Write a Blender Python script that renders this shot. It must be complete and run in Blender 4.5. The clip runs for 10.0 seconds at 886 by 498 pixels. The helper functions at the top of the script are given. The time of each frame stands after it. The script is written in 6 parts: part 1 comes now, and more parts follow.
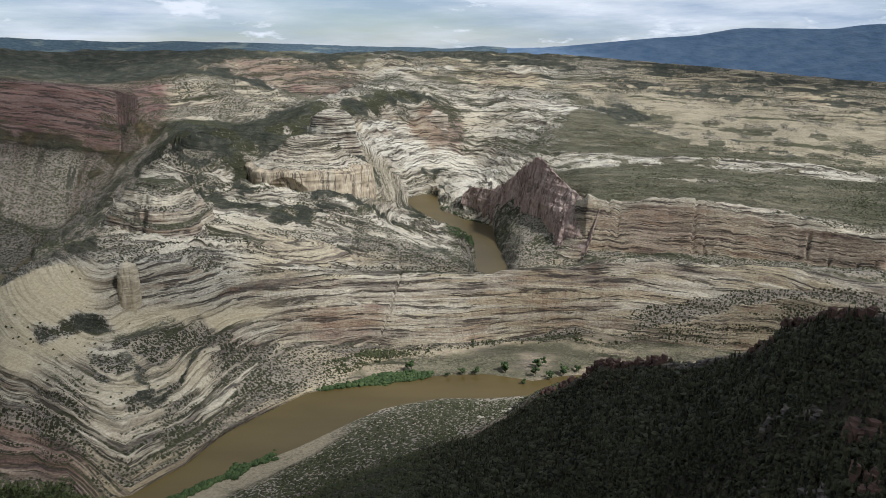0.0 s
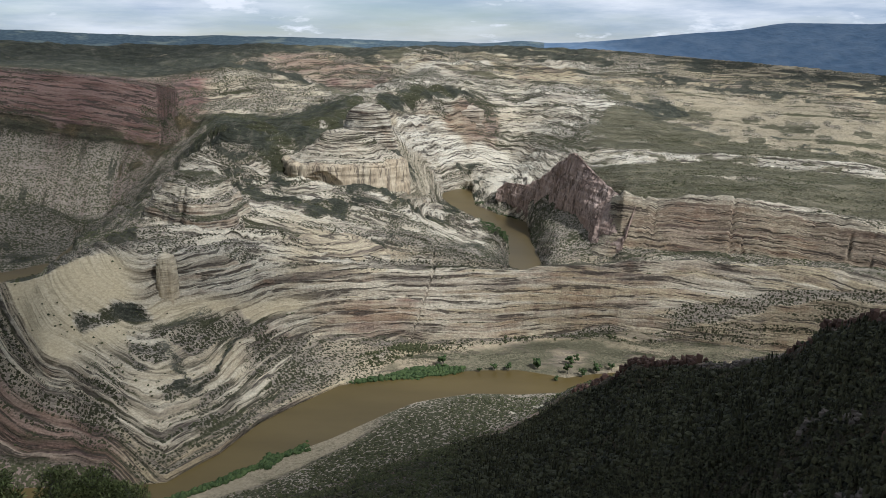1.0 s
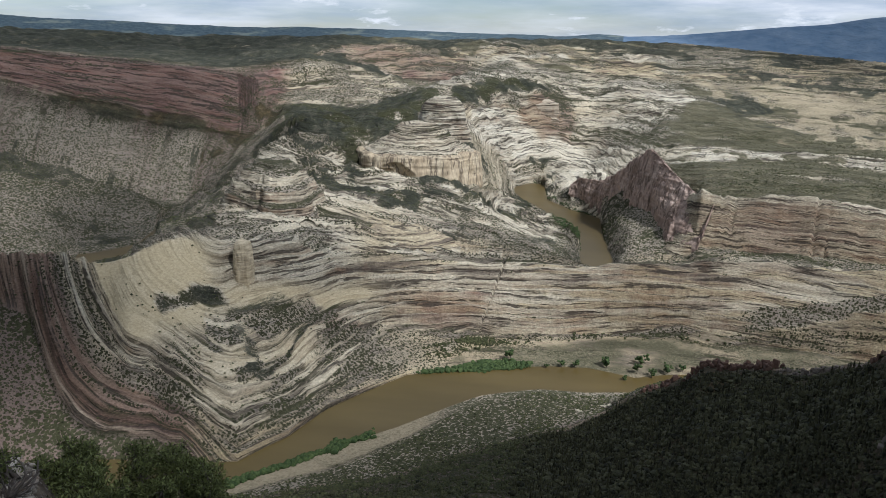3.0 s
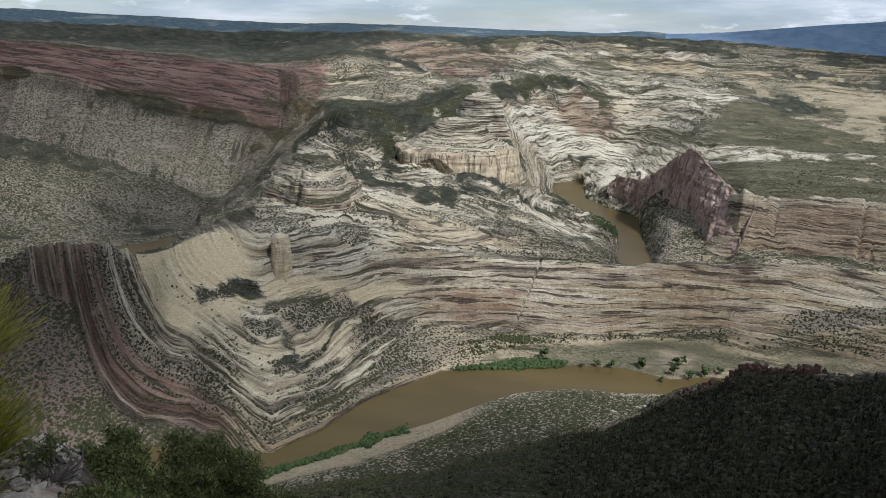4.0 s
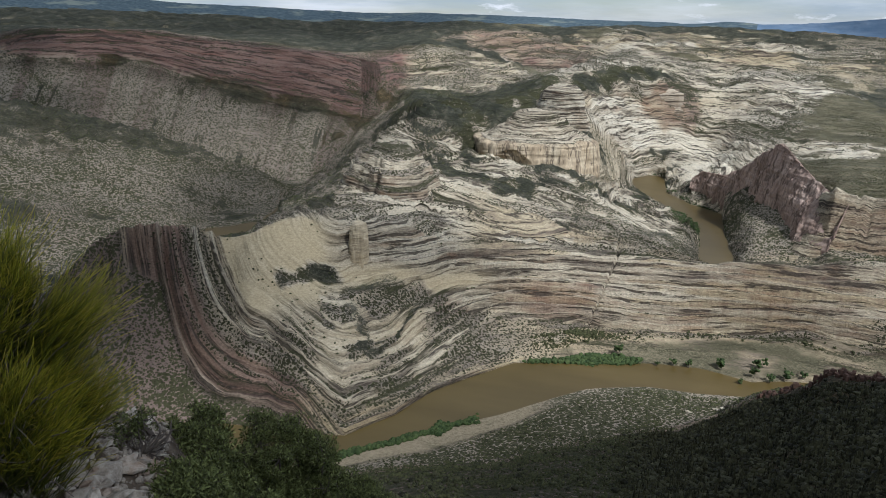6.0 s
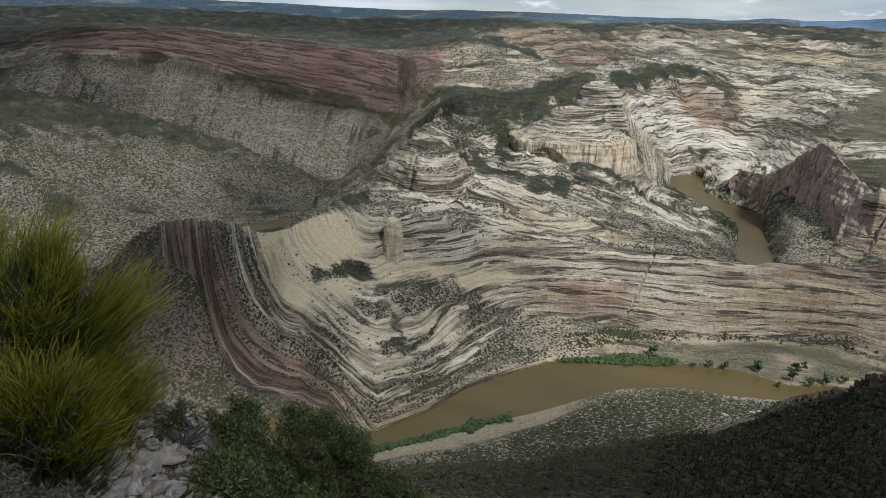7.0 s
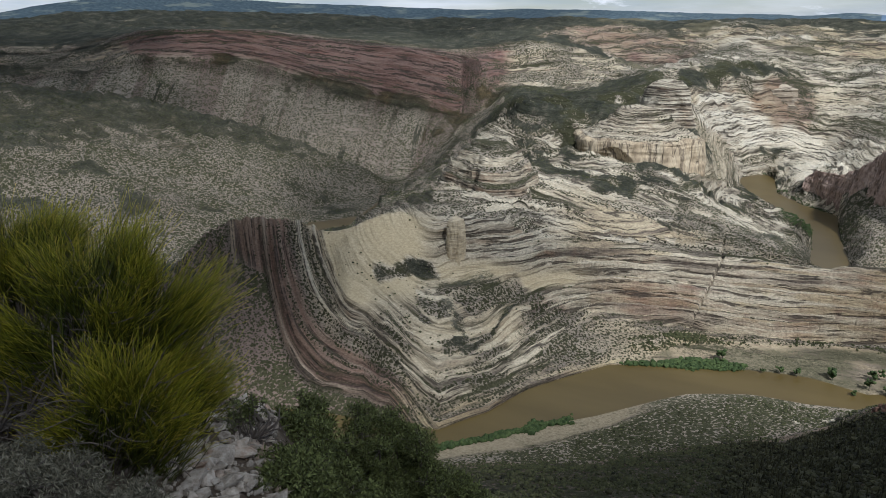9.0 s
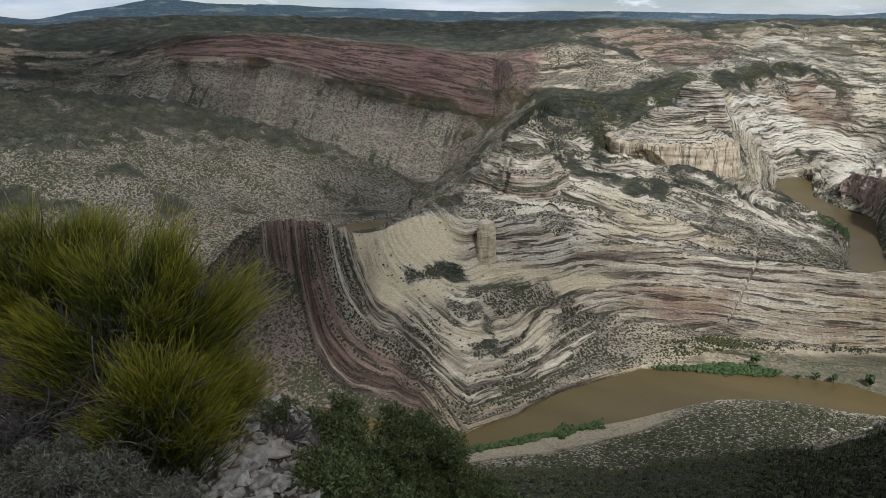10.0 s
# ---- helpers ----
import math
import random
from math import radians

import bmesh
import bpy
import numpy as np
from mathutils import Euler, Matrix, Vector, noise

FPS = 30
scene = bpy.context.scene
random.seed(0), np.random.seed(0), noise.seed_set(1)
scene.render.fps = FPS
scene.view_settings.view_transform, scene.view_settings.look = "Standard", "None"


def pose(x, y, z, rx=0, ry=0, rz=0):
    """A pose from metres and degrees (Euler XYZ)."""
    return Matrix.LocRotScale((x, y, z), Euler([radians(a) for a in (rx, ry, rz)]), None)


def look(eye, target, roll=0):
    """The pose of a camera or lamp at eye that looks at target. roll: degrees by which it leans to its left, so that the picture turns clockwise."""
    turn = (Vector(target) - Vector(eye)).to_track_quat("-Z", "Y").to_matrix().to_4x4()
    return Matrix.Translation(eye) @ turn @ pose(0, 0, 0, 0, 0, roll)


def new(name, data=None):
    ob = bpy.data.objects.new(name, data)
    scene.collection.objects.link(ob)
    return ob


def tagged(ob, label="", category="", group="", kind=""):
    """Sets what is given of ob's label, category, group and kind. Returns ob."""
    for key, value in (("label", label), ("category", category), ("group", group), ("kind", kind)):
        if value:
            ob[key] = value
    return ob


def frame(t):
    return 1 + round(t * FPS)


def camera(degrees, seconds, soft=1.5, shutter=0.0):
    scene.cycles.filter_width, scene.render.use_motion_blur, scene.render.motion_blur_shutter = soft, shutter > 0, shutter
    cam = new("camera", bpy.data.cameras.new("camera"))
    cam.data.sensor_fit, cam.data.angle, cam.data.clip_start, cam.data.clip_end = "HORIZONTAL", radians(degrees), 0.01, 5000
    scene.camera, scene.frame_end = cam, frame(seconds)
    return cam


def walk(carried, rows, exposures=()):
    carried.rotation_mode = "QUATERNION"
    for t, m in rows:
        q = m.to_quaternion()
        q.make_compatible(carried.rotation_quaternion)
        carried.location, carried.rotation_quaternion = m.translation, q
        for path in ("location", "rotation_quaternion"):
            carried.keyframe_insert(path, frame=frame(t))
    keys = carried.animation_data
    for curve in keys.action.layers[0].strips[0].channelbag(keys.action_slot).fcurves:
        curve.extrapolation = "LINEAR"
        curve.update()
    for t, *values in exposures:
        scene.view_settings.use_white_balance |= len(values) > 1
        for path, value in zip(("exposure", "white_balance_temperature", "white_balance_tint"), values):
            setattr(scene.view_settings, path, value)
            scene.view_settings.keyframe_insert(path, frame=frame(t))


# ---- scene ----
# ---- camera ----
# A pan to the left by hand from the overlook, with a small drift of the eye.
cam = camera(58.9, 10.0, soft=0.85)
EYE = 600.0
TURNS = [
    (0.0, 75.49, -0.48, 0.12),
    (0.5, 75.29, -0.56, 1.39),
    (1.0, 75.10, -0.61, 2.70),
    (1.5, 74.92, -0.70, 4.05),
    (2.0, 74.78, -0.81, 5.42),
    (2.5, 74.64, -0.86, 6.75),
    (4.0, 74.23, -1.12, 10.91),
    (4.5, 74.03, -1.15, 12.32),
    (5.0, 73.81, -1.23, 13.77),
    (5.5, 73.60, -1.23, 15.23),
    (6.0, 73.43, -1.22, 16.67),
    (7.5, 73.12, -1.00, 20.40),
    (8.0, 73.09, -0.83, 21.52),
    (8.5, 73.08, -0.59, 22.65),
    (9.0, 73.10, -0.33, 23.78),
    (9.5, 73.16, -0.07, 24.89),
    (10.0, 73.29, 0.11, 25.95),
]
walk(cam, [(t, pose(-0.0098 * t, -0.0069 * t, EYE + 0.004 * t, rx, ry, rz)) for t, rx, ry, rz in TURNS],
     exposures=[(0.0, -0.24, 5750, 10), (10.0, -0.27, 5750, 10)])

# ---- light ----
SUN_BEARING, SUN_HEIGHT = 130.0, 47.0


def bearing(az, r, z):
    return Vector((r * math.sin(radians(az)), r * math.cos(radians(az)), z))


def make_sky():
    world = bpy.data.worlds.new("sky")
    scene.world = world
    world.use_nodes = True
    n, ln = world.node_tree.nodes, world.node_tree.links
    n.clear()
    out, bg = n.new("ShaderNodeOutputWorld"), n.new("ShaderNodeBackground")
    sky = n.new("ShaderNodeTexSky")
    sky.sky_type, sky.sun_disc = "NISHITA", False
    sky.sun_elevation, sky.sun_rotation = radians(SUN_HEIGHT), radians(SUN_BEARING)
    sky.altitude, sky.air_density, sky.dust_density = 2000, 1.0, 1.5
    # clouds: noise on a flat layer overhead
    co, sep = n.new("ShaderNodeTexCoord"), n.new("ShaderNodeSeparateXYZ")
    ln.new(co.outputs["Generated"], sep.inputs[0])
    def clouds(scale, shift, detail, lo, hi):
        """A share of cloud from noise that is flattened towards the horizon."""
        at = n.new("ShaderNodeMapping")
        at.inputs["Scale"].default_value, at.inputs["Location"].default_value = scale, shift
        ln.new(co.outputs["Generated"], at.inputs["Vector"])
        tex = n.new("ShaderNodeTexNoise")
        tex.inputs["Scale"].default_value, tex.inputs["Detail"].default_value, tex.inputs["Roughness"].default_value = 1.0, detail, 0.58
        ln.new(at.outputs[0], tex.inputs["Vector"])
        r = n.new("ShaderNodeValToRGB")
        r.color_ramp.elements[0].position, r.color_ramp.elements[1].position = lo, hi
        ln.new(tex.outputs["Fac"], r.inputs[0])
        return r

    cover = clouds((2.2, 2.2, 16.0), (3.1, 0.4, 0.2), 8, 0.30, 0.58)
    shade = clouds((5.0, 5.0, 34.0), (1.7, 5.2, 0.6), 9, 0.38, 0.62)
    e = shade.color_ramp.elements
    e[0].color, e[1].color = (5.9, 6.9, 8.1, 1), (11.0, 11.2, 11.4, 1)
    puffs = clouds((12.0, 12.0, 42.0), (0.3, 2.2, 0.35), 10, 0.575, 0.66)
    # the bases overhead are grey
    high = n.new("ShaderNodeMapRange")
    high.inputs["From Min"].default_value, high.inputs["From Max"].default_value = 0.08, 0.5
    high.inputs["To Min"].default_value, high.inputs["To Max"].default_value = 1.0, 0.78
    ln.new(sep.outputs[2], high.inputs["Value"])
    dim = n.new("ShaderNodeVectorMath")
    dim.operation = "SCALE"
    ln.new(shade.outputs[0], dim.inputs[0])
    ln.new(high.outputs[0], dim.inputs["Scale"])
    mix = n.new("ShaderNodeMix")
    mix.data_type = "RGBA"
    ln.new(cover.outputs[0], mix.inputs["Factor"])
    ln.new(sky.outputs[0], mix.inputs["A"])
    ln.new(dim.outputs[0], mix.inputs["B"])
    top = n.new("ShaderNodeMix")
    top.data_type = "RGBA"
    ln.new(puffs.outputs[0], top.inputs["Factor"])
    ln.new(mix.outputs["Result"], top.inputs["A"])
    bright = n.new("ShaderNodeVectorMath")
    bright.operation = "SCALE"
    bright.inputs[0].default_value = (12.0, 12.1, 12.2)
    ln.new(high.outputs[0], bright.inputs["Scale"])
    ln.new(bright.outputs[0], top.inputs["B"])
    ln.new(top.outputs["Result"], bg.inputs[0])
    bg.inputs[1].default_value = 0.085
    ln.new(bg.outputs[0], out.inputs[0])


make_sky()
sun = new("sun", bpy.data.lights.new("sun", "SUN"))
sun.data.energy, sun.data.angle, sun.data.color = 5.0, radians(3.0), (1.0, 0.965, 0.92)
sun.matrix_world = look(bearing(SUN_BEARING, 1000 * math.cos(radians(SUN_HEIGHT)), 1000 * math.sin(radians(SUN_HEIGHT))), (0, 0, 0))

# ---- materials ----
def noise_node(nt, vector, scale, detail=4, rough=0.55, dims="3D"):
    n = nt.nodes.new("ShaderNodeTexNoise")
    n.noise_dimensions = dims
    n.inputs["Scale"].default_value, n.inputs["Detail"].default_value = scale, detail
    n.inputs["Roughness"].default_value = rough
    if vector is not None:
        nt.links.new(vector, n.inputs["W" if dims == "1D" else "Vector"])
    return n.outputs["Fac"]


def ramp(nt, fac, stops):
    n = nt.nodes.new("ShaderNodeValToRGB")
    e = n.color_ramp.elements
    while len(e) < len(stops):
        e.new(0.5)
    for el, (p, c) in zip(e, stops):
        el.position = p
        el.color = (*c, 1) if isinstance(c, tuple) else (c, c, c, 1)
    nt.links.new(fac, n.inputs[0])
    return n.outputs[0]


def blend(nt, fac, a, b, mode="MIX"):
    n = nt.nodes.new("ShaderNodeMix")
    n.data_type, n.blend_type = "RGBA", mode
    for key, v in (("Factor", fac), ("A", a), ("B", b)):
        if isinstance(v, (int, float)):
            n.inputs[key].default_value = v if key == "Factor" else (v, v, v, 1)
        elif isinstance(v, tuple):
            n.inputs[key].default_value = (*v, 1)
        else:
            nt.links.new(v, n.inputs[key])
    return n.outputs["Result"]


def sums(nt, op, a, b, clamp=False):
    n = nt.nodes.new("ShaderNodeMath")
    n.operation, n.use_clamp = op, clamp
    for i, v in enumerate((a, b)):
        if isinstance(v, (int, float)):
            n.inputs[i].default_value = v
        else:
            nt.links.new(v, n.inputs[i])
    return n.outputs[0]


def field(nt, name):
    n = nt.nodes.new("ShaderNodeAttribute")
    n.attribute_name = name
    return n.outputs["Fac"]


def scaled(nt, vector, s):
    n = nt.nodes.new("ShaderNodeVectorMath")
    n.operation = "MULTIPLY"
    n.inputs[1].default_value = s
    nt.links.new(vector, n.inputs[0])
    return n.outputs[0]


def material(name):
    m = bpy.data.materials.new(name)
    m.use_nodes = True
    nt = m.node_tree
    return m, nt, nt.nodes["Principled BSDF"]


def finish(nt, bsdf, colour, rough=0.9, bump=None, depth=1.0, strength=0.6):
    if isinstance(colour, tuple):
        bsdf.inputs["Base Color"].default_value = (*colour, 1)
    else:
        nt.links.new(colour, bsdf.inputs["Base Color"])
    if isinstance(rough, (int, float)):
        bsdf.inputs["Roughness"].default_value = rough
    else:
        nt.links.new(rough, bsdf.inputs["Roughness"])
    bsdf.inputs["Specular IOR Level"].default_value = 0.2
    if bump is not None:
        b = nt.nodes.new("ShaderNodeBump")
        b.inputs["Distance"].default_value, b.inputs["Strength"].default_value = depth, strength
        nt.links.new(bump, b.inputs["Height"])
        nt.links.new(b.outputs[0], bsdf.inputs["Normal"])


def position(nt):
    return nt.nodes.new("ShaderNodeNewGeometry").outputs["Position"]


def land_material():
    """Bedded sandstone with desert varnish, soil and low scrub; the mesh's fields say which bed, how red and how overgrown."""
    m, nt, bsdf = material("canyon_rock")
    pos, bed = position(nt), field(nt, "bed")
    red, cover, pale, sand, turf, talus, wide = (field(nt, n) for n in ("red", "cover", "pale", "sand", "turf", "talus", "wide"))
    broad = noise_node(nt, scaled(nt, pos, (0.006, 0.006, 0.01)), 1.0, 6)
    fine = noise_node(nt, scaled(nt, pos, (0.2, 0.2, 0.4)), 1.0, 6, 0.7)
    where = sums(nt, "ADD", bed, sums(nt, "MULTIPLY", broad, 5.0))
    flatpos = nt.nodes.new("ShaderNodeSeparateXYZ")
    nt.links.new(pos, flatpos.inputs[0])
    along = nt.nodes.new("ShaderNodeCombineXYZ")
    nt.links.new(flatpos.outputs[0], along.inputs[0])
    nt.links.new(flatpos.outputs[1], along.inputs[1])
    nt.links.new(where, along.inputs[2])
    lens = along.outputs[0]  # beds that thin out sideways
    bands = sums(nt, "ADD", sums(nt, "MULTIPLY", noise_node(nt, scaled(nt, lens, (0.004, 0.004, 0.11)), 1.0, 7, 0.72), 0.62),
                 sums(nt, "MULTIPLY", noise_node(nt, scaled(nt, lens, (0.0015, 0.0015, 0.033)), 1.0, 3, 0.6), 0.38))
    bands = sums(nt, "ADD", sums(nt, "MULTIPLY", sums(nt, "SUBTRACT", bands, 0.5), 1.55), 0.5)
    stone = ramp(nt, bands, [(0.30, (0.085, 0.066, 0.05)), (0.39, (0.24, 0.19, 0.14)), (0.48, (0.44, 0.35, 0.212)),
                             (0.58, (0.56, 0.465, 0.292)), (0.70, (0.345, 0.245, 0.155))])
    white = ramp(nt, bands, [(0.30, (0.12, 0.10, 0.08)), (0.40, (0.39, 0.34, 0.25)), (0.50, (0.68, 0.61, 0.47)), (0.6, (0.76, 0.70, 0.555)), (0.72, (0.42, 0.355, 0.285))])
    rust = ramp(nt, bands, [(0.30, (0.09, 0.056, 0.046)), (0.45, (0.185, 0.108, 0.083)), (0.58, (0.27, 0.178, 0.145)), (0.7, (0.27, 0.135, 0.10))])
    colour = blend(nt, pale, stone, white)
    colour = blend(nt, red, colour, rust)
    # varnish runs down steep faces
    streak = noise_node(nt, scaled(nt, pos, (0.05, 0.05, 0.006)), 1.0, 5, 0.6)
    geo = nt.nodes.new("ShaderNodeNewGeometry")
    sep = nt.nodes.new("ShaderNodeSeparateXYZ")
    nt.links.new(geo.outputs["Normal"], sep.inputs[0])
    steep = ramp(nt, sep.outputs[2], [(0.35, 1.0), (0.75, 0.0)])
    runs = ramp(nt, streak, [(0.5, 0.0), (0.68, 0.7)])
    colour = blend(nt, sums(nt, "MULTIPLY", sums(nt, "MULTIPLY", runs, steep), sums(nt, "SUBTRACT", 1.0, sums(nt, "MULTIPLY", pale, 0.85))), colour, (0.21, 0.14, 0.10))
    # rust patches
    patch2 = noise_node(nt, scaled(nt, pos, (0.011, 0.011, 0.03)), 1.0, 5, 0.6)
    colour = blend(nt, sums(nt, "MULTIPLY", ramp(nt, patch2, [(0.5, 0.0), (0.66, 0.42)]), steep), colour, (0.36, 0.21, 0.12))
    # open bedding joints, darkened to stand in for shadow lines under ledges too
    joints = noise_node(nt, scaled(nt, lens, (0.007, 0.007, 0.27)), 1.0, 4, 0.62)
    breaks = noise_node(nt, scaled(nt, pos, (0.035, 0.035, 0.1)), 1.0, 4, 0.6)
    gap_shade = sums(nt, "MULTIPLY", ramp(nt, joints, [(0.42, 1.0), (0.47, 0.0)]), ramp(nt, breaks, [(0.36, 0.0), (0.48, 1.0)]))
    # upright cracks in the cliffs
    split = noise_node(nt, scaled(nt, pos, (0.05, 0.05, 0.006)), 1.0, 3, 0.6)
    cracks = sums(nt, "MULTIPLY", sums(nt, "MULTIPLY", ramp(nt, split, [(0.475, 0.0), (0.5, 1.0), (0.525, 0.0)]), steep), ramp(nt, breaks, [(0.47, 1.0), (0.56, 0.0)]))
    gap_shade = sums(nt, "MAXIMUM", gap_shade, sums(nt, "MULTIPLY", cracks, 0.3))
    colour = blend(nt, sums(nt, "MULTIPLY", gap_shade, 0.9), colour, (0.075, 0.06, 0.046))
    colour = blend(nt, 0.75, colour, blend(nt, 1.0, colour, ramp(nt, fine, [(0.3, 0.4), (0.7, 1.4)]), "MULTIPLY"))
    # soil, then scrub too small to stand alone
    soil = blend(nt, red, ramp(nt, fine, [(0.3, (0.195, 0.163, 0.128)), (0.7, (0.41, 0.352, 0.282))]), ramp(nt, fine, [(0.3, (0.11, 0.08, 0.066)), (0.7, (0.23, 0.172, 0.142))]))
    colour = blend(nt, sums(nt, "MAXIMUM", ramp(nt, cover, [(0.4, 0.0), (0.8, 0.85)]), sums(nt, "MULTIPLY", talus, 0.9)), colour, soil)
    loose = blend(nt, pale, ramp(nt, fine, [(0.3, (0.16, 0.13, 0.085)), (0.7, (0.27, 0.225, 0.155))]), ramp(nt, fine, [(0.3, (0.35, 0.285, 0.172)), (0.7, (0.56, 0.465, 0.295))]))
    colour = blend(nt, sand, colour, loose)
    green = ramp(nt, fine, [(0.3, (0.028, 0.03, 0.014)), (0.7, (0.088, 0.086, 0.042))])
    mottle = noise_node(nt, scaled(nt, pos, (0.02, 0.02, 0.03)), 1.0, 6, 0.65)
    shelf = noise_node(nt, scaled(nt, lens, (0.003, 0.003, 0.085)), 1.0, 4, 0.6)
    patch = sums(nt, "ADD", sums(nt, "MULTIPLY", mottle, 0.35), sums(nt, "MULTIPLY", sums(nt, "ADD", sums(nt, "MULTIPLY", sums(nt, "SUBTRACT", shelf, 0.5), 1.4), 0.5), 0.65))
    for size, reach, share in ((0.17, 0.41, None), (0.25, 0.33, None), (0.08, 0.34, wide)):
        cell = nt.nodes.new("ShaderNodeTexVoronoi")
        cell.inputs["Scale"].default_value = size
        nt.links.new(pos, cell.inputs["Vector"])
        thick = sums(nt, "MULTIPLY", sums(nt, "SUBTRACT", cover, 0.78, True), 1.2)
        tuft = ramp(nt, sums(nt, "ADD", sums(nt, "SUBTRACT", cell.outputs["Distance"], thick), sums(nt, "MULTIPLY", sums(nt, "SUBTRACT", fine, 0.5), 0.5)), [(reach - 0.04, 1.0), (reach + 0.03, 0.0)])
        grown = ramp(nt, sums(nt, "ADD", patch, sums(nt, "MULTIPLY", sums(nt, "SUBTRACT", cover, 0.5), 0.7)), [(0.46, 0.0), (0.53, 1.0)])
        free = sums(nt, "SUBTRACT", 1.0, sums(nt, "MULTIPLY", sand, 0.8))
        much = sums(nt, "MULTIPLY", sums(nt, "MULTIPLY", tuft, grown), free)
        colour = blend(nt, much if share is None else sums(nt, "MULTIPLY", much, share), colour, green)
    # scrub that follows the ledges
    line = sums(nt, "MULTIPLY", ramp(nt, bands, [(0.39, 1.0), (0.46, 0.0)]), ramp(nt, patch, [(0.42, 0.0), (0.52, 0.9)]))
    line = sums(nt, "MULTIPLY", line, sums(nt, "SUBTRACT", 1.0, talus))
    colour = blend(nt, sums(nt, "MULTIPLY", line, ramp(nt, cover, [(0.1, 0.0), (0.35, 1.0)])), colour, green)
    grass = ramp(nt, sums(nt, "ADD", sums(nt, "MULTIPLY", fine, 0.55), sums(nt, "MULTIPLY", patch, 0.45)),
                 [(0.36, (0.05, 0.049, 0.027)), (0.5, (0.115, 0.106, 0.062)), (0.64, (0.27, 0.23, 0.15))])
    tatter = sums(nt, "ADD", sums(nt, "MULTIPLY", sums(nt, "SUBTRACT", mottle, 0.5), 1.3), sums(nt, "MULTIPLY", sums(nt, "SUBTRACT", fine, 0.5), 1.5))
    colour = blend(nt, ramp(nt, sums(nt, "ADD", turf, sums(nt, "MULTIPLY", tatter, turf)), [(0.32, 0.0), (0.52, 0.95)]), colour, grass)
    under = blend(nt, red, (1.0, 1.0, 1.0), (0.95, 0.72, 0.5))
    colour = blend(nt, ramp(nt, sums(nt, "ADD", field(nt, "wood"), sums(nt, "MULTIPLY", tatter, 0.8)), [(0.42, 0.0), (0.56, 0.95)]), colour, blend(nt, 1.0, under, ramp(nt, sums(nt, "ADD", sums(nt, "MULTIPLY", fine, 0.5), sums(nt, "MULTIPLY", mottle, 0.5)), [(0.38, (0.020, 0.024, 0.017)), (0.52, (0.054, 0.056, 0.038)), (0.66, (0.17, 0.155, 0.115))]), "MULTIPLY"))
    rise = sums(nt, "ADD", sums(nt, "MULTIPLY", bands, 2.0), sums(nt, "SUBTRACT", fine, gap_shade))
    rise = sums(nt, "MULTIPLY", rise, sums(nt, "SUBTRACT", 1.0, sums(nt, "MULTIPLY", sums(nt, "MAXIMUM", sand, talus), 0.93)))
    finish(nt, bsdf, colour, 0.92, rise, 5.0, 1.0)
    return m


def fin_material(name, low, mid, high, upright=0.75, grain=(0.16, 0.16, 0.05)):
    """Massive rock with upright fractures."""
    m, nt, bsdf = material(name)
    pos = position(nt)
    broad = noise_node(nt, scaled(nt, pos, (0.02, 0.02, 0.008)), 1.0, 5, 0.6)
    fine = noise_node(nt, scaled(nt, pos, grain), 1.0, 6, 0.65)
    split = ramp(nt, noise_node(nt, scaled(nt, pos, (0.03, 0.03, 0.004)), 1.0, 4, 0.6), [(0.47, 0.0), (0.5, upright), (0.53, 0.0)])
    colour = ramp(nt, broad, [(0.3, low), (0.5, mid), (0.7, high)])
    colour = blend(nt, 0.7, colour, blend(nt, 1.0, colour, ramp(nt, fine, [(0.3, 0.5), (0.7, 1.35)]), "MULTIPLY"))
    colour = blend(nt, split, colour, (0.10, 0.075, 0.06))
    finish(nt, bsdf, colour, 0.92, sums(nt, "SUBTRACT", fine, split), 4.0, 0.9)
    return m


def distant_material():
    m, nt, bsdf = material("hazed_forest")
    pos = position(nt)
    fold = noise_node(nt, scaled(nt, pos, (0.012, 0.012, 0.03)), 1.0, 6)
    # the blue base colour paints the haze of distance
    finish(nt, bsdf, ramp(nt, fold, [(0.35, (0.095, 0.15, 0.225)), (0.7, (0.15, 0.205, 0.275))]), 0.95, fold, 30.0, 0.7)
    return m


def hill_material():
    m, nt, bsdf = material("hazed_hill_forest")
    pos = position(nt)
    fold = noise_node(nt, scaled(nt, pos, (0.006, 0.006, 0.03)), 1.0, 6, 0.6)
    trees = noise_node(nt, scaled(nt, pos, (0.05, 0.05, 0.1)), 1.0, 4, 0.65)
    # forest and meadow tones shifted to blue-grey to imitate haze
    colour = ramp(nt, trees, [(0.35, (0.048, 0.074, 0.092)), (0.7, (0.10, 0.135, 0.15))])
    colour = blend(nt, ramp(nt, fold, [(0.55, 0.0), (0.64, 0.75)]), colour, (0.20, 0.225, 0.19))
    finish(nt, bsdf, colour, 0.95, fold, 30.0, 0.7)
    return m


def cloud_material():
    m, nt, bsdf = material("cloud_vapour")
    out = nt.nodes["Material Output"]
    clear, mix = nt.nodes.new("ShaderNodeBsdfTransparent"), nt.nodes.new("ShaderNodeMixShader")
    finish(nt, bsdf, (0.85, 0.85, 0.85), 1.0)
    nt.links.new(field(nt, "thin"), mix.inputs[0])
    nt.links.new(bsdf.outputs[0], mix.inputs[1])
    nt.links.new(clear.outputs[0], mix.inputs[2])
    nt.links.new(mix.outputs[0], out.inputs[0])
    return m


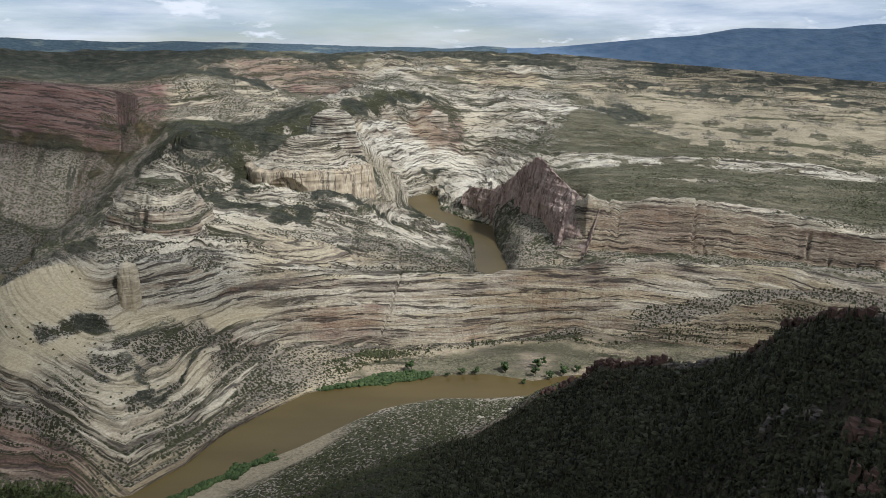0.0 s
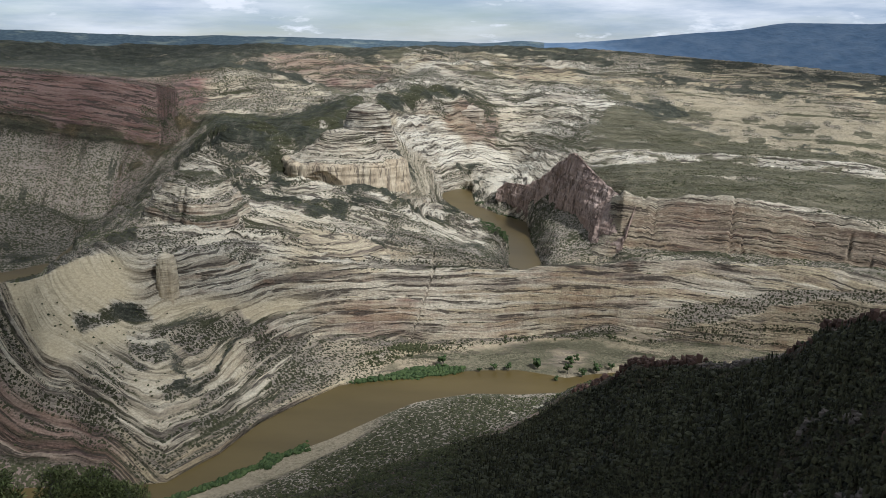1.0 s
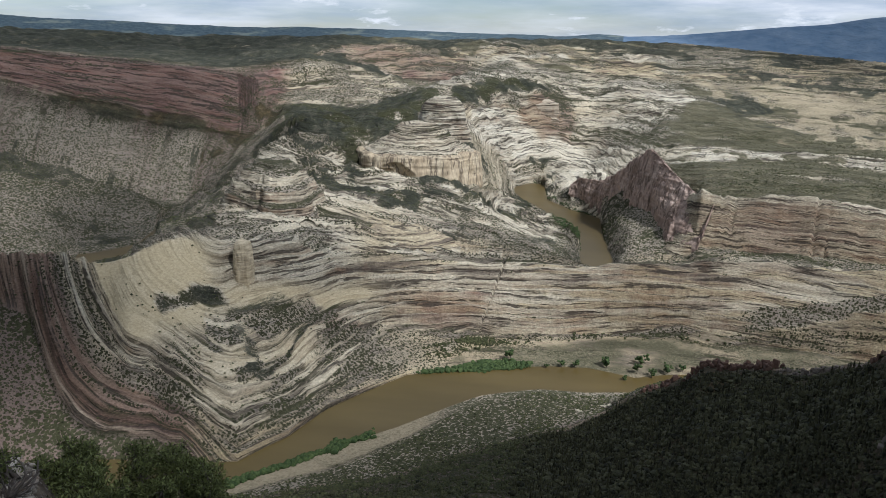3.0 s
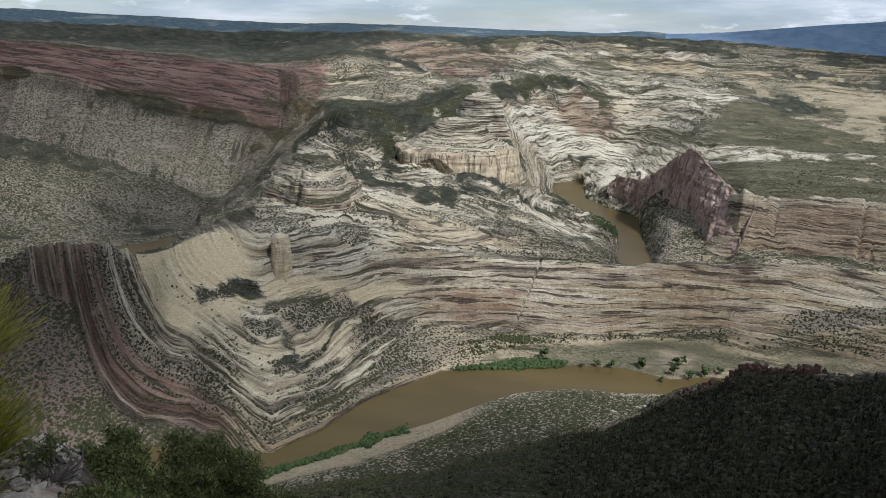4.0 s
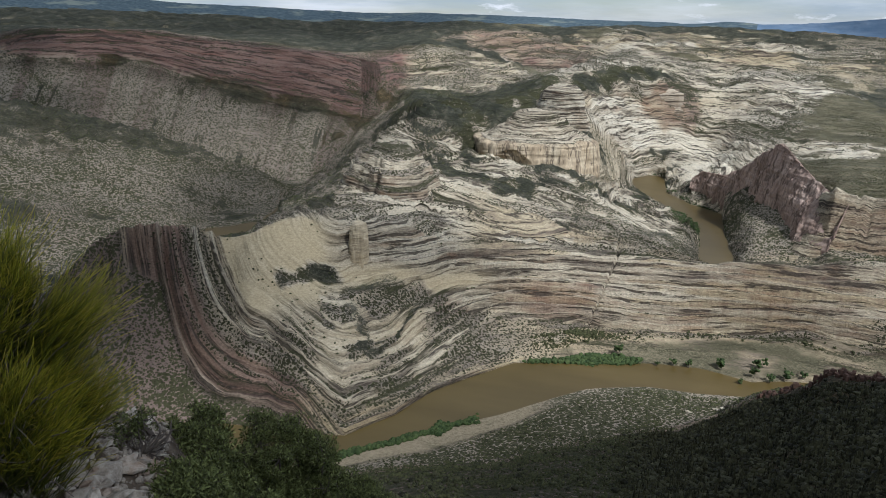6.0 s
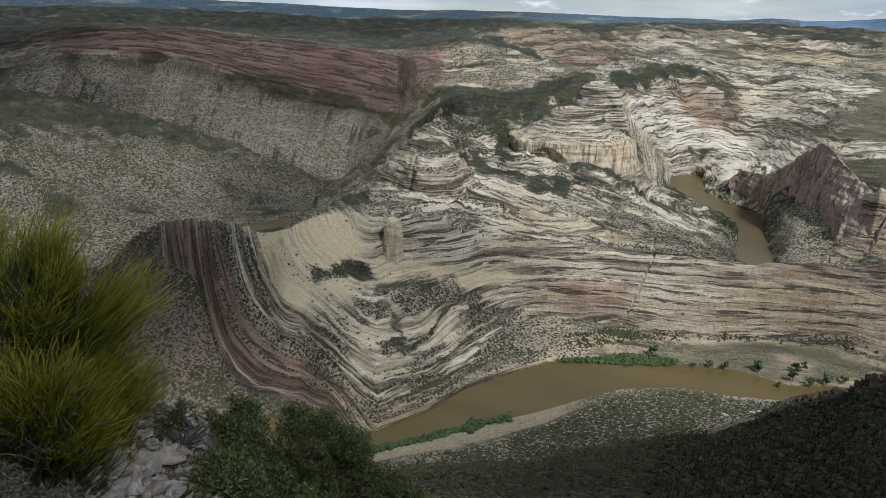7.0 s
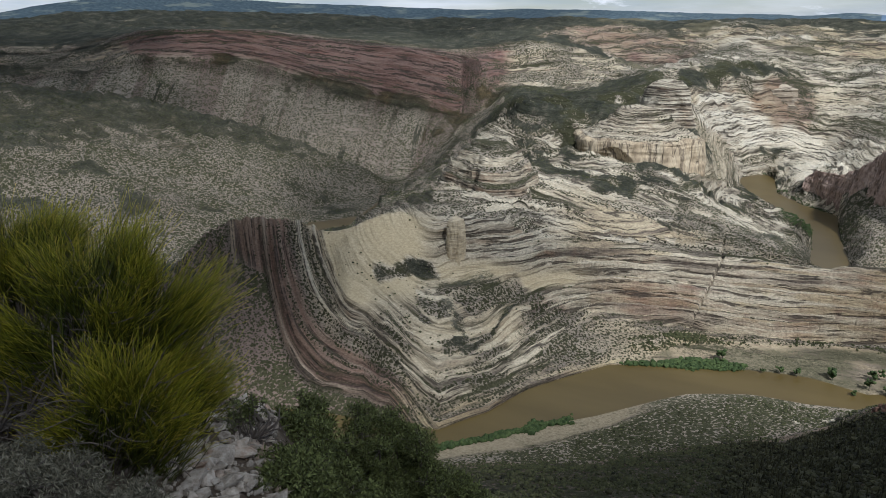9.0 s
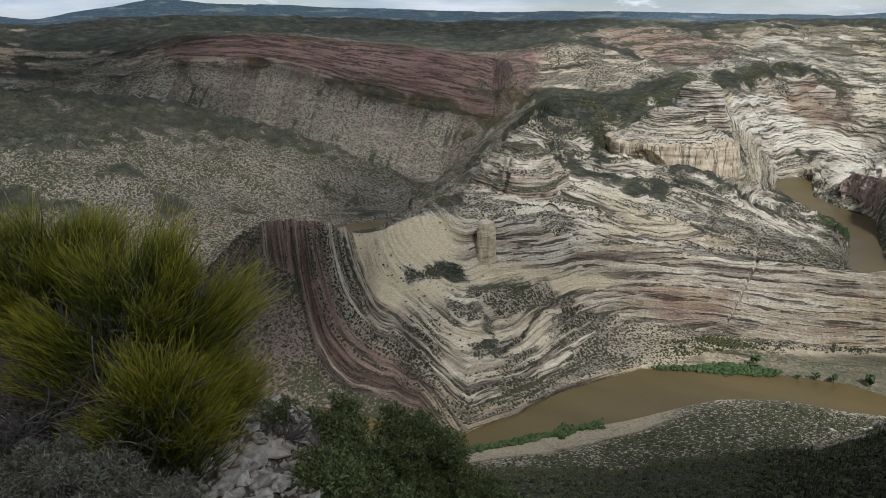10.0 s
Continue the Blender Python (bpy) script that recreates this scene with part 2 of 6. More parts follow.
def water_material():
    m, nt, bsdf = material("muddy_water")
    pos = position(nt)
    silt = noise_node(nt, scaled(nt, pos, (0.004, 0.012, 0.01)), 1.0, 4)
    ripple = noise_node(nt, scaled(nt, pos, (0.25, 0.5, 0.3)), 1.0, 3)
    finish(nt, bsdf, ramp(nt, silt, [(0.3, (0.088, 0.062, 0.02)), (0.7, (0.12, 0.086, 0.03))]), 0.3, ripple, 0.05, 0.25)
    bsdf.inputs["Specular IOR Level"].default_value = 0.22
    return m


def leaf_material(name, dark, light, scale=0.4, rough=0.8):
    m, nt, bsdf = material(name)
    pos = position(nt)
    info = nt.nodes.new("ShaderNodeNewGeometry").outputs["Random Per Island"]
    tone = sums(nt, "ADD", sums(nt, "MULTIPLY", noise_node(nt, pos, scale, 5, 0.65), 0.6), sums(nt, "MULTIPLY", info, 0.4))
    finish(nt, bsdf, ramp(nt, tone, [(0.25, dark), (0.75, light)]), rough, noise_node(nt, pos, scale * 3, 3), 0.4, 0.8)
    return m


ROCK = land_material()
WATER = water_material()
DISTANT, HILLS = distant_material(), hill_material()
FIN_ROCK = fin_material("fractured_rock", (0.26, 0.18, 0.14), (0.37, 0.27, 0.215), (0.46, 0.355, 0.29))
TAN_ROCK = fin_material("tan_sandstone", (0.33, 0.255, 0.165), (0.47, 0.38, 0.255), (0.56, 0.475, 0.335))
CREAM_ROCK = fin_material("cream_sandstone", (0.36, 0.29, 0.185), (0.50, 0.42, 0.285), (0.58, 0.50, 0.355), 0.15, (0.05, 0.05, 0.22))
CLOUD = cloud_material()
JUNIPER = leaf_material("juniper_foliage", (0.03, 0.034, 0.015), (0.098, 0.102, 0.043))
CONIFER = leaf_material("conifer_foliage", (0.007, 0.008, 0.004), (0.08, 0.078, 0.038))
RUST = leaf_material("rust_rock", (0.05, 0.032, 0.025), (0.17, 0.10, 0.072), 0.25, 0.95)
GREY_ROCK = leaf_material("grey_rock", (0.06, 0.05, 0.04), (0.2, 0.165, 0.135), 0.25, 0.95)
WILLOW = leaf_material("riverside_foliage", (0.022, 0.04, 0.013), (0.075, 0.105, 0.035))

# ---- the land ----
def lattice(i, j, k, seed):
    h = (i * 374761393 + j * 668265263 + k * 1274126177 + seed * 974634777) & 0xFFFFFFFF
    h = ((h ^ (h >> 13)) * 1274126177) & 0xFFFFFFFF
    return ((h ^ (h >> 16)) & 0xFFFF) / 65535.0


def wave(x, y, z=0.0, seed=0):
    """Smooth value noise, 0 to 1."""
    x, y, z = np.broadcast_arrays(np.asarray(x, float), np.asarray(y, float), np.asarray(z, float))
    fx, fy, fz = np.floor(x), np.floor(y), np.floor(z)
    i, j, k = fx.astype(np.int64), fy.astype(np.int64), fz.astype(np.int64)
    u, v, w = x - fx, y - fy, z - fz
    u, v, w = u * u * (3 - 2 * u), v * v * (3 - 2 * v), w * w * (3 - 2 * w)
    layers = []
    for dk in ((0, 1) if np.any(w) else (0,)):
        a, b = lattice(i, j, k + dk, seed), lattice(i + 1, j, k + dk, seed)
        c, d = lattice(i, j + 1, k + dk, seed), lattice(i + 1, j + 1, k + dk, seed)
        layers.append((a + (b - a) * u) * (1 - v) + (c + (d - c) * u) * v)
    return layers[0] if len(layers) == 1 else layers[0] * (1 - w) + layers[1] * w


def fractal(x, y, z=0.0, octaves=4, seed=0, gain=0.5):
    """Noise of several sizes, about -1 to 1."""
    total, size, top = 0.0, 1.0, 0.0
    for o in range(octaves):
        total = total + size * (2 * wave(x * 2.0 ** o, y * 2.0 ** o, np.asarray(z) * 2.0 ** o, seed + 17 * o) - 1)
        top += size
        size *= gain
    return total / top * 1.5


def smooth(a, lo, hi):
    t = np.clip((a - lo) / (hi - lo), 0, 1)
    return t * t * (3 - 2 * t)


# The lines of the land, from the overlook outwards, placed to fit the camera's view, with the far ones drawn in:
# bearing in degrees (right is positive), distance and height in metres.
LINES = {
    "slope_foot": [
        (-64.0, 380, 330), (-40.0, 400, 322), (0.0, 400, 322), (14.0, 330, 360), (24.0, 250, 420), (38.0, 190, 465),
    ],
    "spur": [
        (-64.0, 700, 130), (-45.0, 800, 70), (-38.0, 900, 20), (-30.0, 899, 15), (-21.5, 925, 18), (-17.2, 934, 18),
        (-11.9, 943, 20), (-7.4, 983, 22), (-2.8, 1031, 24), (2.2, 1092, 24), (5.3, 1168, 22), (7.5, 1120, 82),
        (9.6, 1020, 145), (11.3, 950, 197), (12.1, 900, 234), (17.9, 790, 288), (20.6, 730, 320), (23.5, 640, 371),
        (24.8, 570, 414), (27.9, 520, 442), (30.5, 480, 460), (38.0, 420, 440),
    ],
    "bank_back": [
        (-64.0, 980, 4), (-45.0, 990, 4), (-38.0, 1000, 4), (-29.9, 965, 4), (-25.3, 944, 4), (-20.1, 973, 4), (-17.1, 988, 4),
        (-14.0, 1021, 4), (-10.0, 1080, 4), (-7.3, 1144, 4), (-3.7, 1209, 4), (-0.1, 1251, 3), (3.5, 1250, 4), (7.0, 1270, 5),
        (9.0, 1310, 5), (20.0, 1370, 4), (38.0, 1480, 4),
    ],
    "bank_near": [
        (-64.0, 1000, -2), (-45.0, 1015, -2), (-37.6, 1056, -2), (-32.7, 1017, -2), (-25.3, 989, -2), (-20.0, 1029, -2),
        (-17.0, 1062, -2), (-11.3, 1126, -2), (-8.2, 1175, -2), (-4.6, 1239, -2), (-0.1, 1273, -2), (3.5, 1277, -2),
        (7.0, 1299, -2), (9.0, 1330, -2), (20.0, 1400, -2), (38.0, 1500, -2),
    ],
    "bank_far": [
        (-64.0, 1130, -2), (-45.0, 1140, -2), (-41.0, 1155, -2), (-36.2, 1131, -2), (-32.6, 1104, -2), (-29.0, 1063, -2),
        (-24.0, 1043, -2), (-19.9, 1102, -2), (-16.8, 1184, -2), (-12.5, 1266, -2), (-10.5, 1308, -2), (-7.2, 1317, -2),
        (-3.6, 1331, -2), (0.8, 1355, -2), (3.5, 1359, -2), (7.2, 1336, -2), (9.0, 1362, -2), (14.0, 1420, -2),
        (20.0, 1500, -2), (38.0, 1620, -2),
    ],
    "flat_back": [
        (-64.0, 1150, 6), (-45.0, 1155, 6), (-41.0, 1162, 7), (-36.2, 1131, 7), (-32.6, 1105, 5), (-29.0, 1066, 4),
        (-23.8, 1045, 4), (-19.8, 1111, 6), (-16.8, 1192, 6), (-12.4, 1276, 6), (-9.8, 1327, 6), (-7.2, 1370, 6),
        (-3.6, 1441, 8), (0.8, 1465, 10), (5.2, 1515, 12), (9.5, 1544, 14), (13.7, 1532, 16), (15.0, 1560, 16),
        (38.0, 1640, 16),
    ],
    "talus_top": [
        (-64.0, 1220, 12), (-50.0, 1220, 22), (-45.0, 1225, 94), (-41.8, 1230, 96), (-37.6, 1240, 79), (-34.2, 1220, 61),
        (-29.8, 1180, 55), (-28.2, 1170, 86), (-24.4, 1215, 87), (-20.5, 1270, 79), (-16.4, 1390, 59), (-12.2, 1482, 34),
        (-8.0, 1487, 28), (-3.6, 1502, 20), (0.8, 1508, 20), (5.1, 1536, 20), (9.4, 1562, 22), (13.7, 1558, 26),
        (17.6, 1570, 59), (21.4, 1600, 98), (25.0, 1610, 127), (28.5, 1600, 128), (38.0, 1700, 60),
    ],
    "bench": [
        (-64.0, 1290, 15), (-50.0, 1290, 30), (-44.7, 1290, 122), (-42.2, 1320, 139), (-37.3, 1350, 162), (-34.0, 1330, 143),
        (-31.8, 1310, 127), (-31.2, 1270, 140), (-28.9, 1360, 151), (-25.8, 1380, 137), (-22.9, 1420, 125), (-20.2, 1440, 121),
        (-17.1, 1450, 94), (-15.0, 1490, 92), (-11.3, 1520, 90), (-3.6, 1540, 82), (3.3, 1555, 79), (9.3, 1570, 87),
        (15.5, 1600, 85), (21.3, 1630, 125), (26.6, 1630, 151), (30.6, 1640, 155), (38.0, 1760, 110),
    ],
    "rim": [
        (-64.0, 1330, 20), (-50.0, 1340, 40), (-44.4, 1350, 152), (-42.7, 1370, 191), (-41.0, 1400, 218), (-39.5, 1430, 226),
        (-38.3, 1440, 231), (-34.6, 1450, 216), (-32.8, 1460, 198), (-31.7, 1450, 197), (-30.6, 1430, 209), (-28.8, 1450, 227),
        (-27.1, 1480, 229), (-22.5, 1490, 208), (-18.8, 1510, 194), (-14.9, 1540, 155), (-7.8, 1575, 135), (-3.6, 1590, 137),
        (0.7, 1600, 128), (3.3, 1610, 131), (5.0, 1610, 138), (9.2, 1625, 142), (12.9, 1660, 153), (17.3, 1690, 148),
        (21.1, 1700, 159), (25.5, 1690, 166), (29.6, 1680, 168), (38.0, 1810, 140),
    ],
    "rim_back": [
        (-64.0, 1600, 40), (-45.0, 1620, 50), (-36.0, 1620, 90), (-31.0, 1640, 90), (-30.5, 1550, 191), (-28.4, 1600, 206),
        (-27.0, 1680, 198), (-24.4, 1750, 219), (-22.3, 1790, 217), (-19.7, 1800, 211), (-14.7, 1850, 195), (-11.1, 1870, 179),
        (-7.8, 1880, 153), (-3.6, 1820, 130), (-0.2, 1740, 113), (1.6, 1720, 101), (3.0, 1720, 80), (4.6, 1720, 85),
        (9.2, 1740, 119), (13.3, 1800, 122), (17.3, 1820, 121), (24.7, 1800, 144), (30.2, 1780, 157), (38.0, 1900, 150),
    ],
    "second_foot": [
        (-64.0, 1900, 70), (-45.0, 1900, 60), (-36.0, 1980, 30), (-34.0, 2100, 2), (-32.8, 2205, -2), (-30.0, 2245, -2),
        (-28.7, 2399, -2), (-28.3, 2679, -2), (-26.4, 2000, 171), (-24.4, 1950, 199), (-23.3, 1960, 221), (-22.1, 2060, 252),
        (-19.5, 2080, 236), (-17.3, 2100, 221), (-14.6, 2150, 197), (-9.3, 2200, 176), (-7.4, 2210, 172), (-5.3, 2330, 140),
        (-4.4, 2440, 100), (-3.6, 2540, 64), (-2.6, 3040, -2), (-1.8, 2868, -2), (-0.2, 2694, -2), (1.5, 2562, -2),
        (2.3, 2430, -2), (2.55, 2020, -2), (4.7, 1960, -2), (5.3, 1990, 8), (6.2, 2040, 25), (8.6, 2040, 35), (10.8, 2060, 66), (13.2, 2060, 79),
        (17.2, 2055, 84), (21.1, 2020, 91), (24.7, 1985, 103), (30.4, 1930, 130), (38.0, 2060, 160),
    ],
    "second_rim": [
        (-64.0, 2100, 110), (-45.0, 2100, 90), (-37.0, 2150, 50), (-34.0, 2280, 8), (-32.7, 2269, -2), (-30.0, 2318, -2),
        (-28.7, 2474, -2), (-27.8, 2749, -2), (-26.3, 2250, 125), (-24.0, 2350, 120), (-22.0, 2350, 180), (-21.2, 2230, 271),
        (-19.3, 2330, 307), (-17.1, 2350, 266), (-15.2, 2380, 244), (-14.0, 2400, 206), (-9.3, 2310, 172), (-7.6, 2330, 170), (-5.3, 2550, 134),
        (-4.4, 2720, 99), (-3.5, 2860, 56), (-2.6, 3139, -2), (-1.5, 3240, -2), (-0.5, 3216, -2), (-0.2, 2915, -2),
        (1.5, 2749, -2), (3.7, 2640, -2), (4.1, 2344, -2), (5.0, 2108, -2), (6.1, 2380, 99), (8.4, 2250, 110),
        (10.6, 2120, 212), (13.0, 2120, 204), (16.5, 2110, 221), (20.7, 2080, 208), (24.4, 2050, 204), (27.9, 2000, 190),
        (30.2, 1970, 185), (38.0, 2130, 230),
    ],
    "third": [
        (-55.7, 2350, 209), (-49.1, 2350, 169), (-41.7, 2380, 100), (-35.4, 2400, 38), (-32.7, 2430, -19), (-30.0, 2480, -10),
        (-27.6, 2600, 37), (-25.8, 2650, 47), (-22.0, 2650, 150), (-20.0, 2600, 225), (-19.3, 2420, 317), (-17.0, 2600, 320),
        (-14.3, 2650, 303), (-11.6, 2600, 275), (-8.2, 2550, 250), (-6.8, 2680, 218), (-5.3, 2820, 170), (-4.4, 3000, 126),
        (-3.5, 3130, 101), (-2.7, 3230, 81), (-1.5, 3280, 25), (-0.4, 3250, 25), (0.6, 2900, 17), (1.9, 2800, 38),
        (4.0, 2650, 60), (5.6, 2520, 135), (8.3, 2450, 142), (10.5, 2230, 206), (16.8, 2250, 220), (24.2, 2250, 218),
        (29.9, 2200, 205), (38.0, 2350, 270),
    ],
    "crest_left": [
        (-55.0, 3050, 366), (-48.5, 3050, 333), (-45.0, 3020, 299), (-41.3, 2980, 256), (-37.5, 2930, 207), (-35.1, 2900, 168),
        (-31.9, 2850, 106), (-29.5, 2800, 58), (-27.6, 2740, 13), (-26.8, 2760, -2), (-25.7, 2800, 53), (-23.8, 2830, 136),
        (-19.2, 2800, 301), (-17.0, 2850, 316), (-14.3, 2850, 318), (-11.5, 2850, 340), (-9.2, 2850, 348), (-7.6, 2880, 302),
        (-6.0, 3000, 252), (-4.3, 3210, 216), (-3.5, 3340, 196), (-1.1, 3420, 125), (0.6, 3400, 79), (2.7, 3250, 56),
        (4.8, 2950, 87), (6.8, 2800, 157), (10.5, 2550, 198), (16.7, 2650, 208), (24.1, 2700, 205), (29.7, 2650, 200),
        (38.0, 2700, 320),
    ],
    "red_foot": [
        (-55.1, 3300, 287), (-48.6, 3250, 246), (-45.1, 3200, 221), (-41.4, 3150, 176), (-37.5, 3110, 126), (-35.2, 3070, 93),
        (-32.0, 3020, 33), (-29.5, 2960, -2), (-27.0, 2900, -6), (-25.7, 2920, 37), (-23.2, 2990, 133), (-19.2, 3050, 291),
        (-16.9, 3100, 300), (-14.3, 3100, 299), (-11.5, 3080, 323), (-9.1, 3100, 368), (-7.0, 3130, 346), (-5.4, 3260, 312),
        (-3.9, 3450, 268), (-1.1, 3520, 212), (0.6, 3500, 140), (2.7, 3450, 111), (4.7, 3200, 137), (8.8, 3050, 175),
        (16.7, 3000, 192), (24.0, 3000, 195), (29.6, 2950, 182), (38.0, 3000, 340),
    ],
    "red_mid": [
        (-54.9, 3600, 378), (-51.1, 3550, 351), (-46.6, 3400, 380), (-44.7, 3450, 425), (-41.0, 3450, 414), (-37.2, 3450, 402),
        (-33.4, 3400, 325), (-29.4, 3330, 271), (-25.3, 3250, 232), (-22.4, 3180, 195), (-20.8, 3180, 218), (-19.2, 3250, 286),
        (-16.9, 3300, 301), (-14.3, 3300, 294), (-11.5, 3300, 319), (-9.1, 3250, 370), (-5.9, 3350, 390), (-3.9, 3480, 359),
        (-1.1, 3580, 332), (0.6, 3600, 217), (2.6, 3580, 170), (4.7, 3400, 176), (8.8, 3300, 204), (16.6, 3250, 187),
        (23.9, 3250, 193), (29.6, 3200, 177), (38.0, 3250, 360),
    ],
    "red_rim": [
        (-54.8, 3800, 423), (-50.0, 3750, 387), (-46.1, 3650, 456), (-43.5, 3600, 509), (-40.1, 3600, 512), (-37.1, 3600, 505),
        (-33.3, 3580, 481), (-29.3, 3540, 457), (-25.3, 3480, 430), (-22.5, 3430, 402), (-21.1, 3350, 338), (-19.1, 3500, 332),
        (-16.9, 3500, 306), (-14.3, 3480, 289), (-11.5, 3480, 328), (-9.1, 3480, 368), (-5.9, 3600, 415), (-3.5, 3650, 428),
        (-0.7, 3700, 355), (0.6, 3720, 284), (2.6, 3720, 233), (4.7, 3620, 226), (8.7, 3550, 256), (12.7, 3500, 255),
        (16.6, 3480, 213), (23.8, 3480, 212), (29.5, 3430, 190), (38.0, 3500, 375),
    ],
    "plateau_near": [
        (-54.7, 4000, 454), (-49.9, 3980, 431), (-46.0, 3850, 480), (-43.5, 3800, 514), (-37.1, 3800, 510), (-29.3, 3800, 464),
        (-23.3, 3750, 420), (-22.9, 3750, 421), (-18.9, 3780, 460), (-15.2, 3780, 461), (-12.2, 3750, 402), (-9.9, 3700, 348),
        (-7.5, 3750, 376), (-5.9, 3800, 420), (-3.5, 3850, 432), (-0.7, 3880, 378), (2.6, 3900, 311), (4.6, 3900, 340),
        (8.6, 3850, 334), (12.6, 3800, 291), (16.5, 3780, 249), (23.8, 3750, 236), (29.4, 3700, 215), (38.0, 3750, 400),
    ],
    "plateau_mid": [
        (-54.6, 4250, 490), (-49.8, 4250, 479), (-46.0, 4200, 514), (-40.9, 4150, 520), (-33.2, 4150, 509), (-25.8, 4080, 489),
        (-25.3, 4100, 464), (-22.4, 4080, 463), (-18.9, 4080, 483), (-15.2, 4050, 468), (-12.2, 4000, 410), (-9.9, 3950, 342),
        (-7.5, 3980, 362), (-5.5, 4050, 422), (-3.5, 4100, 477), (0.5, 4130, 407), (4.6, 4150, 395), (8.6, 4130, 386),
        (12.5, 4100, 351), (16.4, 4080, 312), (23.6, 4050, 298), (29.2, 4020, 276), (38.0, 4050, 420),
    ],
    "plateau_far": [
        (-54.5, 4450, 524), (-49.7, 4450, 534), (-45.9, 4430, 554), (-40.8, 4400, 558), (-33.2, 4400, 544), (-28.9, 4380, 521),
        (-25.3, 4400, 507), (-22.4, 4380, 508), (-17.0, 4350, 526), (-11.4, 4350, 531), (-7.5, 4350, 512), (-3.5, 4380, 549),
        (0.5, 4400, 510), (4.5, 4400, 489), (8.5, 4380, 439), (12.4, 4350, 439), (16.3, 4330, 416), (23.4, 4300, 389),
        (29.0, 4280, 365), (38.0, 4300, 500),
    ],
    "hills_foot": [
        (-54.4, 4640, 556), (-52.6, 4640, 547), (-49.6, 4640, 573), (-44.4, 4630, 592), (-37.0, 4620, 584), (-28.8, 4600, 569),
        (-25.3, 4620, 558), (-22.3, 4600, 567), (-15.1, 4600, 565), (-7.4, 4600, 563), (0.5, 4610, 568), (4.5, 4620, 571),
        (8.5, 4620, 561), (12.4, 4600, 537), (16.1, 4590, 511), (19.8, 4580, 495), (23.3, 4570, 471), (28.8, 4550, 438),
        (38.0, 4500, 560),
    ],
    "skyline": [
        (-64.0, 4800, 590), (-54.4, 4800, 594), (-52.5, 4800, 565), (-50.5, 4800, 610), (-47.8, 4800, 639), (-46.1, 4800, 669),
        (-44.7, 4800, 681), (-41.5, 4800, 652), (-37.8, 4800, 652), (-34.7, 4800, 640), (-29.3, 4800, 627), (-28.7, 4800, 619),
        (-25.6, 4800, 614), (-25.3, 4800, 613), (-19.5, 4800, 607), (-18.8, 4800, 613), (-11.3, 4800, 607), (-5.9, 4800, 595),
        (0.5, 4800, 586), (3.3, 4800, 604), (4.5, 4800, 589), (7.7, 4800, 598), (10.8, 4800, 625), (14.2, 4800, 652),
        (17.4, 4800, 672), (19.9, 4800, 712), (21.6, 4800, 709), (25.6, 4800, 703), (26.6, 4800, 723), (28.4, 4800, 731),
        (38.0, 4800, 690),
    ],
}

NAMES = list(LINES)
AT = {name: k for k, name in enumerate(NAMES)}


def blur(a, n):
    """Running mean over 2 n + 1 columns."""
    pad = np.pad(a, ((n, n), (0, 0)), mode="edge")
    c = np.cumsum(np.vstack([np.zeros((1, a.shape[1])), pad]), axis=0)
    return (c[2 * n + 1:] - c[:-2 * n - 1]) / (2 * n + 1)


def knots(az):
    """Distances and heights of all the lines at the bearings az: two arrays, lines by bearings."""
    rs, zs = [], []
    for name in NAMES:
        p = np.array(LINES[name])
        r, z = np.interp(az, p[:, 0], p[:, 1]), np.interp(az, p[:, 0], p[:, 2])
        if rs:
            r = np.maximum(r, rs[-1] + 7)
        rs.append(r)
        zs.append(z)
    return np.array(rs), np.array(zs)


COLUMNS, ROWS = 960, 720
AZ = np.concatenate([np.linspace(-62, 36, COLUMNS)])
KR, KZ = knots(AZ)
for name, k in AT.items():
    n = 7 if k >= AT["third"] else 4 if name in ("talus_top", "bench", "rim", "rim_back") else 0
    for grid in (KR, KZ):
        for _ in range(2 if n else 0):
            grid[k] = blur(grid[k][:, None], n)[:, 0]


def profile(col, r):
    """Height and place among the lines (k + part of the way to line k + 1) at distances r in a column."""
    kr = np.concatenate([[9.0, 30.0], KR[:, col]])
    kz = np.concatenate([[EYE - 9.0, EYE - 27.0], KZ[:, col]])
    return np.interp(r, kr, kz), np.interp(r, kr, np.arange(len(kr)) - 2.0)


def land_grid():
    base = np.exp(np.linspace(math.log(9.5), math.log(4860), 3200))
    z = np.array([profile(c, base)[0] for c in range(len(AZ))])
    dr, dz = np.diff(base), np.diff(z, axis=1)
    step = np.sqrt((0.24 * dr) ** 2 + dz ** 2) / base[1:] * np.interp(base[1:], [0, 250, 900, 1100], [0.04, 0.08, 0.25, 1.0]) * np.where(dz < -0.25 * dr, 0.35, 1.0)
    step = blur(step, 14)
    run = np.concatenate([np.zeros((len(AZ), 1)), np.cumsum(step, axis=1)], axis=1)
    r = np.array([np.interp(np.linspace(0, run[c, -1], ROWS), run[c], base) for c in range(len(AZ))])
    got = [profile(c, r[c]) for c in range(len(AZ))]
    return r, np.array([g[0] for g in got]), np.array([g[1] for g in got])


def between(k, a, b, soft=0.25):
    """1 where k lies between the lines a and b, fading within soft of a gap."""
    a, b = AT[a] if isinstance(a, str) else a, AT[b] if isinstance(b, str) else b
    return smooth(k, a - soft, a + soft) * (1 - smooth(k, b - soft, b + soft))


